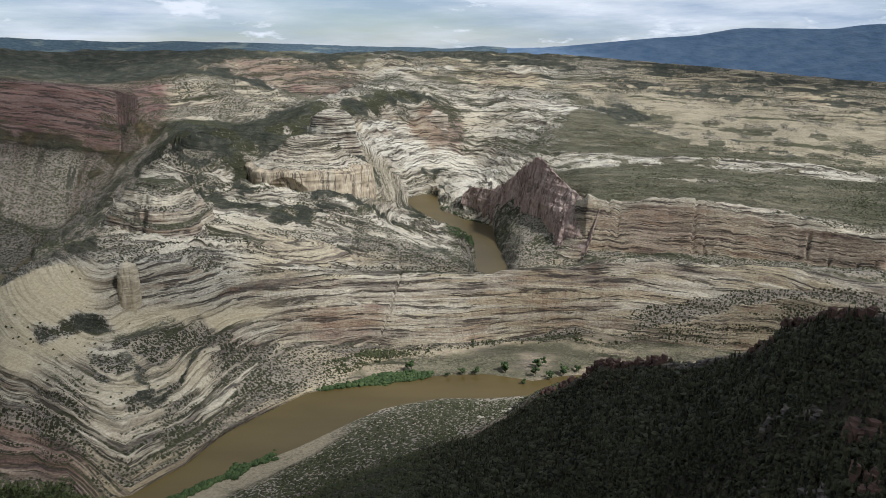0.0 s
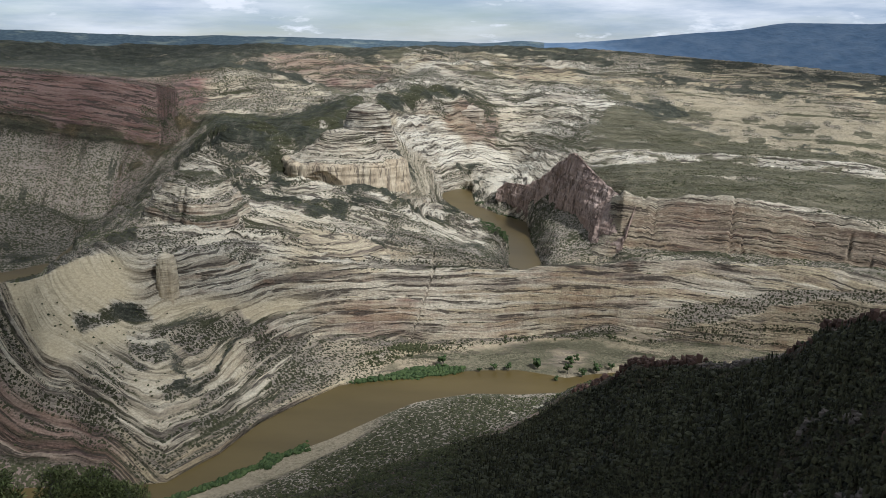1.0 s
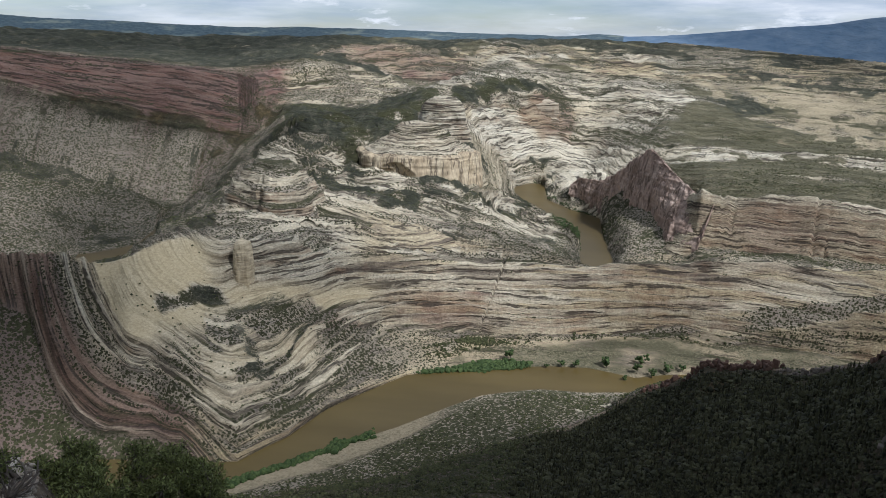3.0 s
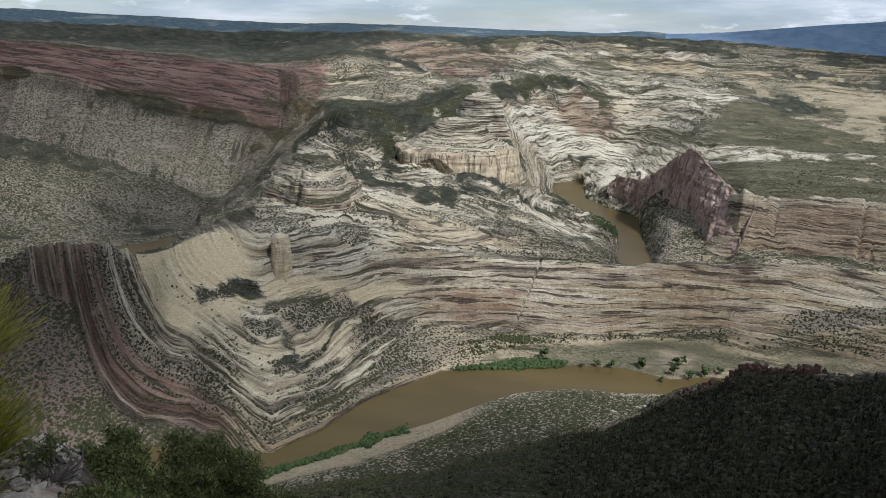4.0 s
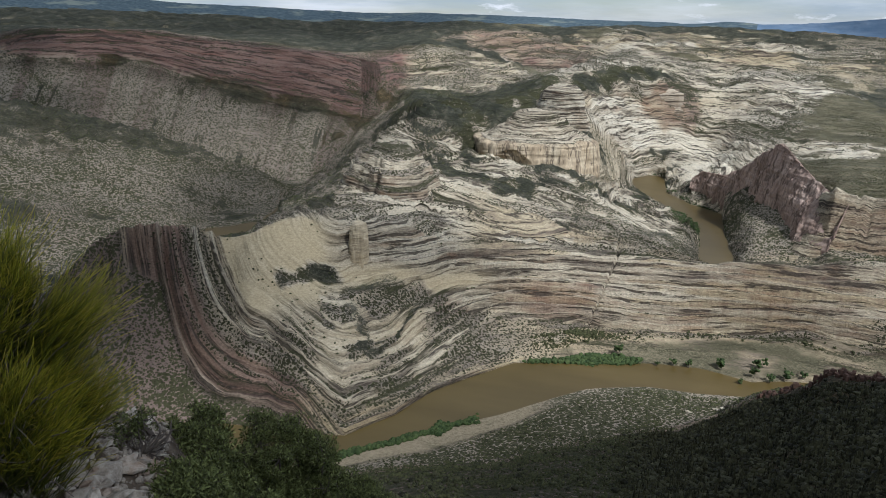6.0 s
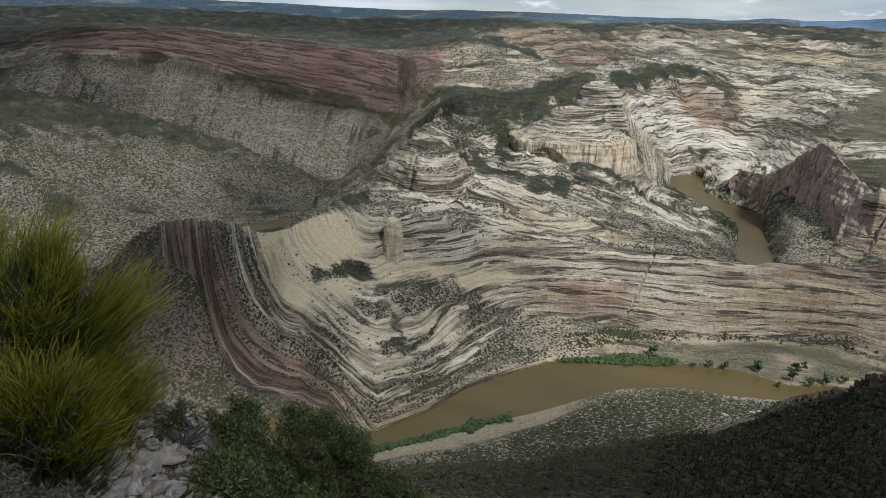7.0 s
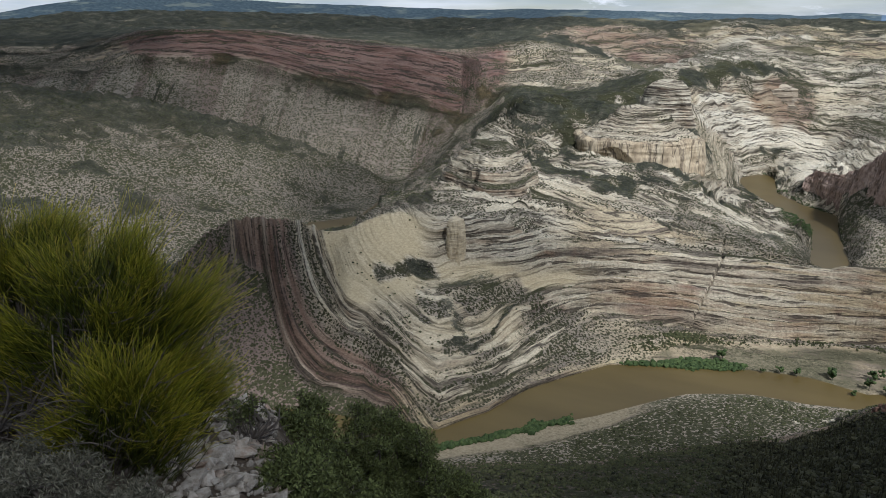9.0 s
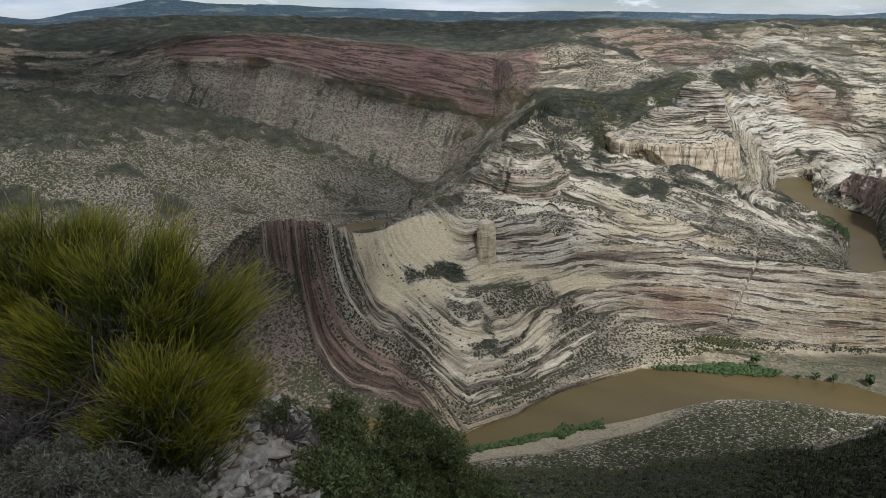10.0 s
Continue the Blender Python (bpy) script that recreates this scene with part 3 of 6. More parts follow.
def patch(az, k, x, y, corners, soft=0.25, ragged=0.35, seed=0):
    """1 inside a patch whose corners (bearing, place among the lines) are set to fit the camera's view, with a ragged
    edge.
    """
    c = np.array(corners, float)
    u, v = az + ragged * fractal(x / 70, y / 70, 0, 4, 300 + seed), k + ragged * fractal(x / 60, y / 60, 0, 4, 340 + seed)
    near, inside = np.full(u.shape, 9.0), np.zeros(u.shape, bool)
    for (a, b), (d, e) in zip(c, np.roll(c, -1, axis=0)):
        t = np.clip(((u - a) * (d - a) + (v - b) * (e - b)) / ((d - a) ** 2 + (e - b) ** 2), 0, 1)
        near = np.minimum(near, np.hypot(u - a - t * (d - a), v - b - t * (e - b)))
        inside ^= ((b > v) != (e > v)) & (u < (d - a) * (v - b) / ((e - b) or 1e-9) + a)
    return smooth(np.where(inside, near, -near), -soft, soft)


def shape_land():
    r, z, k = land_grid()
    az = np.repeat(AZ[:, None], ROWS, axis=1)
    x, y = r * np.sin(np.radians(az)), r * np.cos(np.radians(az))
    # the beds: level on the right, bent up to the vertical in the fold on the left, with the bend fitted to the
    # camera's view
    wob = fractal(x / 420, y / 420, 0, 2, 3) * 12
    aside, deep = np.clip(-24.0 - az, 0, None) * 25.0, np.clip(235 - z, 0, None)
    squeeze = np.interp(az, [-38, -36, -34, -32, -30, -28, -27, -26, -25, -24, -6], [0.75, 0.82, 1.04, 1.22, 1.36, 1.44, 1.38, 1.31, 1.25, 1.2, 1.2])
    bent = 235 - np.sqrt(aside ** 2 + (deep * squeeze) ** 2)
    near_fold = between(k, "bank_far", "rim_back", 0.3)
    tilted = near_fold * smooth(-az, 25.5, 28)
    calm = 1 - 0.75 * near_fold
    bed = np.where(near_fold > 0.5, bent, z) + (wob + 0.04 * x * smooth(az, -22, -8)) * calm
    # behind the first rim the beds dip towards the river, at slopes chosen to fit the camera's view
    behind = np.clip(r - KR[AT["rim"]][:, None], 0, None)
    dip = 0.2 * np.minimum(behind, 1500) + 0.05 * np.clip(behind - 1500, 0, None)
    ring = (0.2 * np.minimum(behind, 1500) + 0.3 * (x + 300) * (1 - smooth(behind, 450, 800))) * smooth(behind, 0, 120)
    round_butte = smooth(az, -23, -17) * (1 - smooth(az, 1, 5)) * (1 - smooth(behind, 1000, 1500))
    bed = (bed + dip * (1 - round_butte) + ring * round_butte) * (1 + 0.7 * round_butte * smooth(behind, 0, 200))
    upper = between(k, 14.85, 16.4, 0.1) * (1 - smooth(az, -22.5, -21))
    bed = bed * (1 - upper) + upper * (100 * k + fractal(x / 200, y / 200, 0, 3, 27))
    jumble = between(k, 5.4, 6.9, 0.25) * between(az, -29.0, -22.5, 1.5)
    bed = bed + jumble * 4 * fractal(x / 55, y / 55, z / 40, 3, 28)
    # weathering: broad folds, gullies, then ledges along the beds
    river = np.maximum(between(k, "bank_near", "bank_far", 0.5),
                       between(k, "second_foot", "second_rim", 0.5) * (z < 6))
    flat = np.maximum(river, between(k, "spur", "flat_back", 0.3) * (z < 40))
    free = 1 - flat
    size = np.clip(r / 1600, 0.05, 1.6)
    far_calm = (1 - 0.75 * between(k, "hills_foot", 30, 0.5)) * (1 - 0.75 * between(k, "crest_left", "plateau_mid", 0.4) * (1 - smooth(az, -21, -17)))
    far_calm = far_calm * (1 - 0.6 * smooth(k, AT["third"], AT["crest_left"]) * smooth(az, 7, 10))
    face = np.maximum(between(k, "talus_top", "rim", 0.3) * smooth(az, -22, -14), between(k, "second_foot", "second_rim", 0.3) * smooth(az, 6, 9))
    z = z + free * far_calm * size * (fractal(x / 170, y / 170, 0, 3, 11) * 9 * (1 - 0.5 * face) + fractal(x / 46, y / 46, 0, 3, 12) * 4.5 * (1 - 0.7 * face))
    rill = np.abs(fractal((az - 1.8 * k) * 1.1, k * 0.3, 0, 4, 21))
    slopes = between(k, "crest_left", "red_rim", 0.3) * (1 - smooth(az, -20, -18)) + between(k, "second_rim", "crest_left", 0.3) * (1 - smooth(az, -26, -24)) * 0.5
    z = z - free * slopes * (1 - 0.95 * upper) * size * (1 - smooth(rill, 0.0, 0.45)) * 7
    gully = np.abs(fractal(x / 110, y / 110, 0, 3, 22))
    cream = between(k, AT["bench"] - 0.5, AT["rim"] + 0.15, 0.25) * between(az, -36, -24.5, 1.5) * smooth(bed, 6, 16)
    crumbs = fractal(x / 15, y / 15, bed / 5, 3, 33) * (1 - 0.85 * cream)
    z = z + free * size * crumbs * 1.6 * between(k, "flat_back", "plateau_mid", 0.4)
    z = z - free * between(k, 0, "spur", 0.2) * size * (1 - smooth(gully, 0.0, 0.35)) * 16
    # upright clefts in the second cliff, a low white scarp on the bench behind it
    cleft = np.abs(fractal(az * 0.75, k * 0.1, 0, 3, 23))
    z = z - free * between(k, "second_foot", AT["second_rim"] + 0.1, 0.12) * smooth(az, 9, 10.5) * ((1 - smooth(cleft, 0.0, 0.1)) * 9 * smooth(wave(az * 0.4, k * 2, 0, 26), 0.4, 0.6) + 5 * fractal(az * 0.9, 3.3, 0, 3, 24))
    z = z + free * 13 * smooth(k + 0.1 * fractal(az * 1.5, 0.3, 0, 3, 25), 13.55, 13.9) * (1 - smooth(k, 14.3, 15.6)) * smooth(az, 6.5, 9)
    # a slanting crack through the long cliff
    crack = np.exp(-((az + 4.26 - (z - 60) * 0.0147) / 0.06) ** 2) * between(k, "talus_top", "rim_back", 0.2)
    z = z - 10 * crack
    ledged = between(k, "flat_back", "plateau_far", 0.4) * (0.45 + 0.55 * wave(x / 260, y / 260, 0, 5))
    ledged = ledged * (1 - 0.97 * cream) * (1 - 0.8 * tilted * (1 - smooth(bed, 0, 30)))
    ledged = ledged * (1 + 0.4 * between(k, "talus_top", "rim", 0.3) * smooth(az, -20, -14))
    ledged = ledged * (1 - 0.75 * between(k, "second_foot", "crest_left", 0.3) * (1 - smooth(az, -27, -25)))
    ledged = ledged * (1 + 0.8 * round_butte * smooth(behind, 40, 160)) * (1 - 0.95 * between(k, "crest_left", "red_mid", 0.3) * (1 - smooth(az, -21, -18)))
    for thick, depth in ((31.0, 1.0), (12.0, 1.15), (5.0, 0.9)):
        s = bed / thick + 0.2 * fractal(x / 150, y / 150, 0, 2, 31) + 1.1 * fractal(bed / (thick * 3.3), x / 900, 0, 3, 32)
        z = z - ledged * depth * thick / (2 * math.pi) * np.sin(2 * math.pi * s) * np.clip(2.6 * wave(s * 0.43, x / 200, y / 200, 8) - 0.35, 0, 1.5)
    # upright ribs of the fold
    crest = lambda at, w: np.exp(-((bed + 2.5 * fractal(x / 60, y / 60, 0, 3, 43) - at) / w) ** 2)
    ribs = 12 * crest(-91, 4) + 6 * crest(-75, 3) + 5 * crest(-62, 3) + 7 * crest(-50, 4) + 9 * crest(-27, 6) + 7 * crest(-2, 4) - 8 * crest(7, 4) - 5 * crest(-14, 5) - 4 * crest(-84, 4)
    flutes = (np.abs(fractal(bed / 11, z / 300, 0, 3, 44)) - 0.3) * -16 * (1 - smooth(bed, -110, -96)) * smooth(z, 110, 190)
    ribs = ribs * (1 - smooth(bed, 14, 24)) + flutes
    z = z + tilted * between(k, "flat_back", "rim", 0.3) * (0.35 + 0.65 * smooth(z, 20, 90)) * ribs
    z = np.where(river > 0.5, np.minimum(z, -3.0), np.maximum(z, 1.2 - 4.5 * river))
    return dict(az=az, r=r, x=x, y=y, z=z, k=k, bed=bed, tilted=tilted, cream=cream, flat=flat, river=river)


LAND = shape_land()


def fields(L):
    """How red, pale, overgrown, sandy and grassy the land is, 0 to 1."""
    az, k, z, x, y, r = (L[n] for n in ("az", "k", "z", "x", "y", "r"))
    n1, n2 = fractal(x / 300, y / 300, 0, 4, 51), fractal(x / 90, y / 90, 0, 4, 52)
    dz = np.abs(np.gradient(z, axis=1) / np.maximum(np.gradient(r, axis=1), 0.05))
    gentle = 1 - smooth(dz, 0.45, 1.1)
    wall = between(k, "crest_left", "plateau_near", 0.5) * (1 - smooth(az, -20.5, -18.2))
    cliff_top = between(k, "red_mid", "plateau_near", 0.3) * (1 - smooth(az, -20.5, -18.2))
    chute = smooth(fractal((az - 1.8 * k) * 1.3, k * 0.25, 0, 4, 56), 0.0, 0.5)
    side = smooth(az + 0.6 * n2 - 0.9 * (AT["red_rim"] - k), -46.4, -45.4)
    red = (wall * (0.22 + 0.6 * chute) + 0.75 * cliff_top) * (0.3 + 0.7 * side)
    red = np.maximum(red, 0.28 * between(k, "second_foot", "crest_left", 0.5) * (1 - smooth(az, -26, -23)) * (0.8 + n1))
    at = lambda b, w: np.exp(-((L["bed"] + 3 * n2 - b) / w) ** 2)
    rib = L["tilted"] * np.clip(0.75 * at(-91, 3.5) + 0.45 * at(-62, 2) + 0.4 * at(-50, 2) + 1.0 * at(-27, 7) * smooth(z, 70, 150) + 1.0 * at(-2, 5), 0, 1)
    dark_rib = L["tilted"] * np.clip(at(-80, 7) + 0.8 * at(-56, 4) + 0.7 * at(-68, 3), 0, 1)
    lines = smooth(wave(L["bed"] / 5.5, x / 260, y / 260, 72) + 0.42 * n2 + 0.2 * n1, 0.42, 0.62)
    thin = smooth(wave(L["bed"] / 2.6, x / 120, y / 120, 74) + 0.5 * n2 + 0.2 * n1, 0.42, 0.6)
    red = np.maximum(red, L["tilted"] * (1 - smooth(L["bed"] + 4 * n2, -46, -36)) * (0.35 + 0.45 * smooth(L["bed"], -150, -130) * np.maximum(smooth(z, 90, 170), smooth(L["bed"], -100, -92)) + 0.15 * n2))
    red = np.maximum(red, 0.9 * dark_rib)
    red = np.maximum(red, between(k, 0, "spur", 0.15) * 1.0)
    red = np.maximum(red, between(k, "spur", "spur", 0.12) * 0.9 * smooth(az, 7, 9))
    red = np.maximum(red, 0.14 * between(k, "talus_top", "rim_back", 0.4) * smooth(az, -14, 2) * (1 - gentle))
    red = np.maximum(red, 0.08 * between(k, "second_foot", "second_rim", 0.4) * smooth(az, 6, 9) * (1 - gentle) * (0.8 + n1))
    red = red * (1 - 0.5 * rib)
    pale = between(k, "second_rim", "plateau_mid", 0.6) * smooth(az, -21, -16) * (1 - smooth(az, 10, 16)) * (0.75 + 0.5 * n1)
    pale = np.maximum(pale, 0.6 * between(k, "rim_back", "third", 0.5) * between(az, -14, 4, 3))
    pale = np.maximum(pale, 0.75 * between(k, "talus_top", "rim_back", 0.3) * between(az, -32, -14, 2.5))
    pale = np.maximum(pale, np.clip(0.65 - 0.5 * lines + 0.4 * n1, 0, 1) * between(k, "talus_top", "rim_back", 0.3) * smooth(az, -16, -12))
    pale = np.maximum(pale, 0.95 * between(k, "second_foot", "second_rim", 0.3) * smooth(az, 8, 10))
    pale = np.maximum(pale, 0.7 * between(k, "second_rim", "plateau_near", 0.4) * smooth(az, 8, 11) * (1 - gentle))
    cover = 0.34 + 0.3 * n1 + 0.25 * gentle + 0.24 * between(k, "rim_back", "crest_left", 0.5)
    cover = cover * (0.4 + 0.6 * gentle)
    cover = np.maximum(cover, between(k, "flat_back", "talus_top", 0.2) * (0.62 + 0.3 * n2))
    cover = np.maximum(cover, between(k, "talus_top", "bench", 0.2) * smooth(az, 12, 16) * 0.8)
    cover = np.maximum(cover, between(k, "flat_back", "rim", 0.1) * (1 - smooth(L["bed"], 2, 12)) * smooth(-az, 25.5, 28) * (0.74 + 0.2 * n2))
    bare = L["tilted"] * (1 - smooth(L["bed"], -98, -90)) * smooth(L["bed"], -165, -140) * smooth(z + 20 * n2, 150, 190)
    cover = cover * (1 - 0.8 * np.maximum(bare, dark_rib))
    broken = between(k, "flat_back", "bench", 0.25) * between(az, -33, -13, 2) * (1 - smooth(-L["bed"], 22, 32))
    cover = cover * (1 - broken) + broken * (0.26 + 0.6 * thin)
    pale = pale * (1 - broken) + broken * (0.6 - 0.6 * thin)
    cover = cover * (1 - 0.9 * rib)
    pale = np.maximum(pale, rib * 0.7)
    cover = np.maximum(cover, between(k, "rim", "second_rim", 0.1) * (1 - smooth(az, -36, -33)) * (0.72 + 0.2 * n2))
    cover = cover * (1 - 0.8 * between(k, "bench", "rim", 0.25) * smooth(az, -29, -26))
    cover = np.maximum(cover, between(k, 0, "spur", 0.15) * 0.95)
    cover = np.maximum(cover, between(k, "second_foot", "red_foot", 0.4) * (1 - smooth(az, -27, -24)) * (0.72 + 0.25 * n1))
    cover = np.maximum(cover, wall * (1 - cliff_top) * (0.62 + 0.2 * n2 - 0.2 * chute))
    cover = np.maximum(cover, between(k, AT["crest_left"] - 0.3, AT["crest_left"] + 0.05, 0.1) * (1 - smooth(az, -30, -26)) * (0.98 + 0.3 * n2))
    cover = np.maximum(cover, between(k, "spur", "bank_back", 0.2) * 0.97)
    cover = np.maximum(cover, between(k, "second_foot", "second_rim", 0.3) * between(az, 4.4, 8.5, 0.5) * 0.64)
    saddle = between(k + 0.8 * n2, AT["third"] - 0.2, "red_rim", 0.5) * between(az + 2 * n2, -23, -8.5, 2.0)
    cover = np.maximum(cover, saddle * 1.0)
    cover = cover * (1 - 0.6 * between(k, "second_foot", "second_rim", 0.1) * smooth(az, 8.5, 10.5))
    blots = smooth(fractal(x / 130, y / 130, 0, 4, 57), 0.05, 0.4) * between(k, "third", "plateau_mid", 0.4) * smooth(az, -8, -5) * gentle
    cover = np.maximum(cover, blots * 0.9)
    slabs = between(k, "rim_back", "crest_left", 0.4) * between(az, -23, 1, 1.5) * (1 - saddle)
    cover = cover * (1 - slabs) + slabs * (0.3 + 0.3 * lines + 0.25 * thin)
    pale = pale * (1 - slabs) + slabs * (0.8 - 0.3 * lines - 0.25 * thin)
    streaks = slabs * lines * smooth(n1 + 0.6 * n2, -0.25, 0.25)
    cover = np.maximum(cover, between(k, "third", "plateau_mid", 0.4) * between(az, -8, 6, 2) * (0.34 + 0.4 * n2))
    pale = np.maximum(pale, wall * (1 - cliff_top) * (0.55 + 0.3 * n2) * (1 - 0.6 * chute))
    sand = between(k, "bank_back", "bank_near", 0.15) * (1 - 0.8 * smooth(az + 0.5 * n2, -9, -6))
    pale = np.maximum(pale, 0.28 * sand)
    meadow = between(k, "bank_far", "flat_back", 0.2) * smooth(az, -10, -6)
    sand = np.maximum(sand, meadow * 0.4)
    ramp_foot = between(k, AT["bench"] - 0.25, AT["bench"] + 0.25, 0.2) * between(az, -30, -12.5, 1.5)
    smooth_rock = np.maximum(np.minimum(1.0, L["cream"] * (0.95 + 0.15 * n2)), ramp_foot * 0.85)
    sand, pale = np.maximum(sand, smooth_rock), np.maximum(pale, np.minimum(1.0, 1.3 * smooth_rock))
    cover = cover * (1 - 0.8 * smooth_rock)
    turf = between(k, "plateau_near", 30, 0.4) * (1 - smooth(az + 4 * n1, -10, -4)) * (0.85 + 0.5 * n2)
    turf = np.maximum(turf, between(k, "plateau_mid", 30, 0.4) * smooth(fractal(x / 700, y / 160, 0, 4, 53), -0.1, 0.2) * 0.9)
    bands = smooth(fractal(az / 9, r / 120, 0, 4, 54) + 0.3 * n2, -0.2, 0.1)
    turf = np.maximum(turf, between(k, "second_rim", "plateau_mid", 0.3) * smooth(az + n1, 7.5, 10) * bands * gentle * 0.9)
    east = smooth(az + n1, 6, 9.5)
    kn = k + 0.22 * n1 + 0.12 * n2
    strip = lambda at, w: np.exp(-((kn - at) / w) ** 2)
    ribbon = np.clip(1.4 * strip(13.85, 0.36) + 0.5 * strip(12.6, 0.1) * smooth(az, 13, 16) + 1.2 * strip(16.8, 0.4) * (1 - smooth(az, 8.5, 11)) + 0.6 * strip(11.15, 0.15), 0, 1)
    turf = np.maximum(turf, between(k, "second_foot", "second_rim", 0.3) * between(az, 4.4, 8.6, 0.5) * (0.5 + 0.4 * n2))
    ribbon = ribbon * east * (0.45 + 0.55 * smooth(wave(az * 1.3, k * 6, 0, 75) + 0.6 * n2, 0.1, 0.4))
    turf = np.maximum(turf, between(kn, AT["second_rim"] + 0.25, "red_rim", 0.3) * east * (0.7 + 0.4 * n2))
    turf = turf * (1 - ribbon)
    cover = cover * (1 - 0.85 * ribbon)
    pale = np.maximum(pale, ribbon)
    turf = np.maximum(turf, between(k, "hills_foot", 30, 0.4))
    turf = np.maximum(turf, meadow * 0.5 * (0.9 + 0.6 * n2))
    turf = np.maximum(turf, between(k, "spur", "bank_back", 0.15) * (0.2 + 0.6 * n2))
    red = np.maximum(red, 0.15 * between(k, "spur", "bank_back", 0.15))
    wood = between(k, "plateau_near", 30, 0.3) * (1 - smooth(az + 3 * n1, -14, -8)) * (0.9 + 0.5 * n2)
    wood = np.maximum(wood, between(k + 0.5 * n1, "plateau_far", 30, 0.3) * (1 - smooth(az, 8, 14)) * smooth(fractal(x / 500, y / 120, 0, 4, 55), -0.35, 0.0))
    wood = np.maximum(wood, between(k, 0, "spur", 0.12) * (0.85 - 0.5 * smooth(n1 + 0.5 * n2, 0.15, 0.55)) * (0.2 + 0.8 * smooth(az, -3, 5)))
    wood = np.maximum(wood, between(k, "spur", "bank_back", 0.1) * (0.28 + 0.5 * n2))
    wood = np.maximum(wood, between(k, AT["crest_left"] - 0.16, AT["crest_left"] + 0.04, 0.06) * (1 - smooth(az, -32, -28)) * (0.45 + 0.5 * n2))
    wood = np.maximum(wood, wall * (1 - side) * (0.34 + 0.5 * n2))
    wood = np.maximum(wood, saddle * (0.36 + 0.6 * n2))
    wood = np.maximum(wood, between(k, AT["red_mid"] - 0.07, AT["red_mid"] + 0.05, 0.05) * (1 - smooth(az, -22, -20)) * (0.5 + 0.5 * n2))
    plain = patch(az, k, x, y, [(9.5, 17.6), (14, 17.0), (18.5, 15.9), (23, 15.0), (30, 14.7), (37, 14.7), (37, 18.5), (22, 18.6), (10, 18.3)], 0.3, 0.5, 20) * (1 - ribbon)
    plain = plain * (1 - 0.8 * smooth(fractal(az * 0.9, k * 3.0, 0, 4, 59), 0.15, 0.4))
    sand = np.maximum(sand, plain * 0.85)
    pale, turf = np.maximum(pale * (1 - plain), plain * (0.5 + 0.2 * n2)), turf * (1 - 0.8 * plain)
    wood = np.maximum(wood, between(kn, AT["plateau_mid"] + 0.4, 30, 0.3) * smooth(az, 4, 8) * (0.42 + 0.7 * fractal(az * 0.8, r / 45, 0, 5, 58, 0.65)))
    turf = turf * (1 - 0.8 * between(kn, AT["plateau_mid"] + 0.4, "skyline", 0.3) * smooth(az, 4, 8))
    spot = lambda corners, seed, soft=0.25, ragged=0.35: patch(az, k, x, y, corners, soft, ragged, seed)
    # bare slabs and red walls round the far bend
    glare = spot([(-7.2, 12.6), (-6.6, 13.4), (-4.6, 14.2), (-2.6, 14.2), (-1.2, 13.2), (-2.3, 12.2), (-6.3, 11.7)], 1)
    pale, cover, turf, wood = np.maximum(pale, glare), cover * (1 - 0.75 * glare), turf * (1 - glare), wood * (1 - glare)
    shine = spot([(-2.6, 12.3), (-2.0, 14.0), (1.5, 14.4), (5.5, 14.2), (6.3, 13.4), (4.5, 12.4), (2.0, 12.2), (0.5, 12.1)], 13)
    pale, cover, turf, wood = np.maximum(pale, 0.85 * shine), cover * (1 - 0.65 * shine), turf * (1 - shine), wood * (1 - shine)
    walls = spot([(-2.6, 14.1), (-1.6, 15.3), (0.6, 16.2), (1.3, 15.2), (1.2, 14.3), (-0.8, 13.4)], 2)
    red, pale = np.maximum(red, walls * (0.55 + 0.3 * n2)), pale * (1 - 0.8 * walls)
    # scrub on the saddle, in the gully below it and on the shaded canyon flank
    bush = spot([(-19.8, 14.2), (-16.3, 14.9), (-11.8, 15.4), (-9.8, 16.0), (-8.7, 14.4), (-9.6, 13.0), (-11.4, 12.3), (-13.3, 11.7), (-13.8, 11.0),
                 (-14.6, 10.1), (-15.6, 10.1), (-15.4, 11.0), (-17.5, 11.7), (-19.8, 12.6)], 3, 0.35, 0.6)
    bush = np.maximum(bush, spot([(-7.6, 14.5), (-4.7, 15.7), (-0.7, 16.5), (-0.6, 15.9), (-3.2, 15.0), (-5.2, 14.2), (-6.8, 13.8)], 4))
    bush = np.maximum(bush, 0.9 * spot([(-29.0, 7.25), (-24.6, 7.15), (-24.0, 6.85), (-28.6, 6.9)], 5, 0.1, 0.25))
    bush = np.maximum(bush, 0.8 * spot([(-23.2, 6.6), (-22.4, 6.45), (-21.6, 6.0), (-22.0, 5.7), (-23.6, 6.2), (-25.5, 6.5), (-25.6, 6.65)], 6, 0.12, 0.3))
    wood, cover, turf = np.maximum(wood, bush * (0.62 + 0.7 * n2)), np.maximum(cover, bush), turf * (1 - bush)
    sand = sand * (1 - bush)
    gully = spot([(-17.5, 9.8), (-14.6, 10.4), (-12.6, 9.6), (-8.4, 9.1), (-5.6, 8.8), (-7.2, 8.5), (-10.7, 8.75), (-15.0, 9.1)], 7, 0.3, 0.5)
    wood = np.maximum(wood, streaks * (0.42 + 0.5 * n2))
    wood = np.maximum(wood, gully * (0.25 + 0.4 * lines + 0.5 * n2))
    flank = spot([(-28.4, 8.5), (-24.9, 8.5), (-23.0, 9.6), (-21.4, 10.9), (-19.8, 13.6), (-20.6, 15.9), (-21.5, 15.4), (-23.6, 14.3), (-26.3, 13.6), (-28.6, 12.0)], 8, 0.3, 0.3)
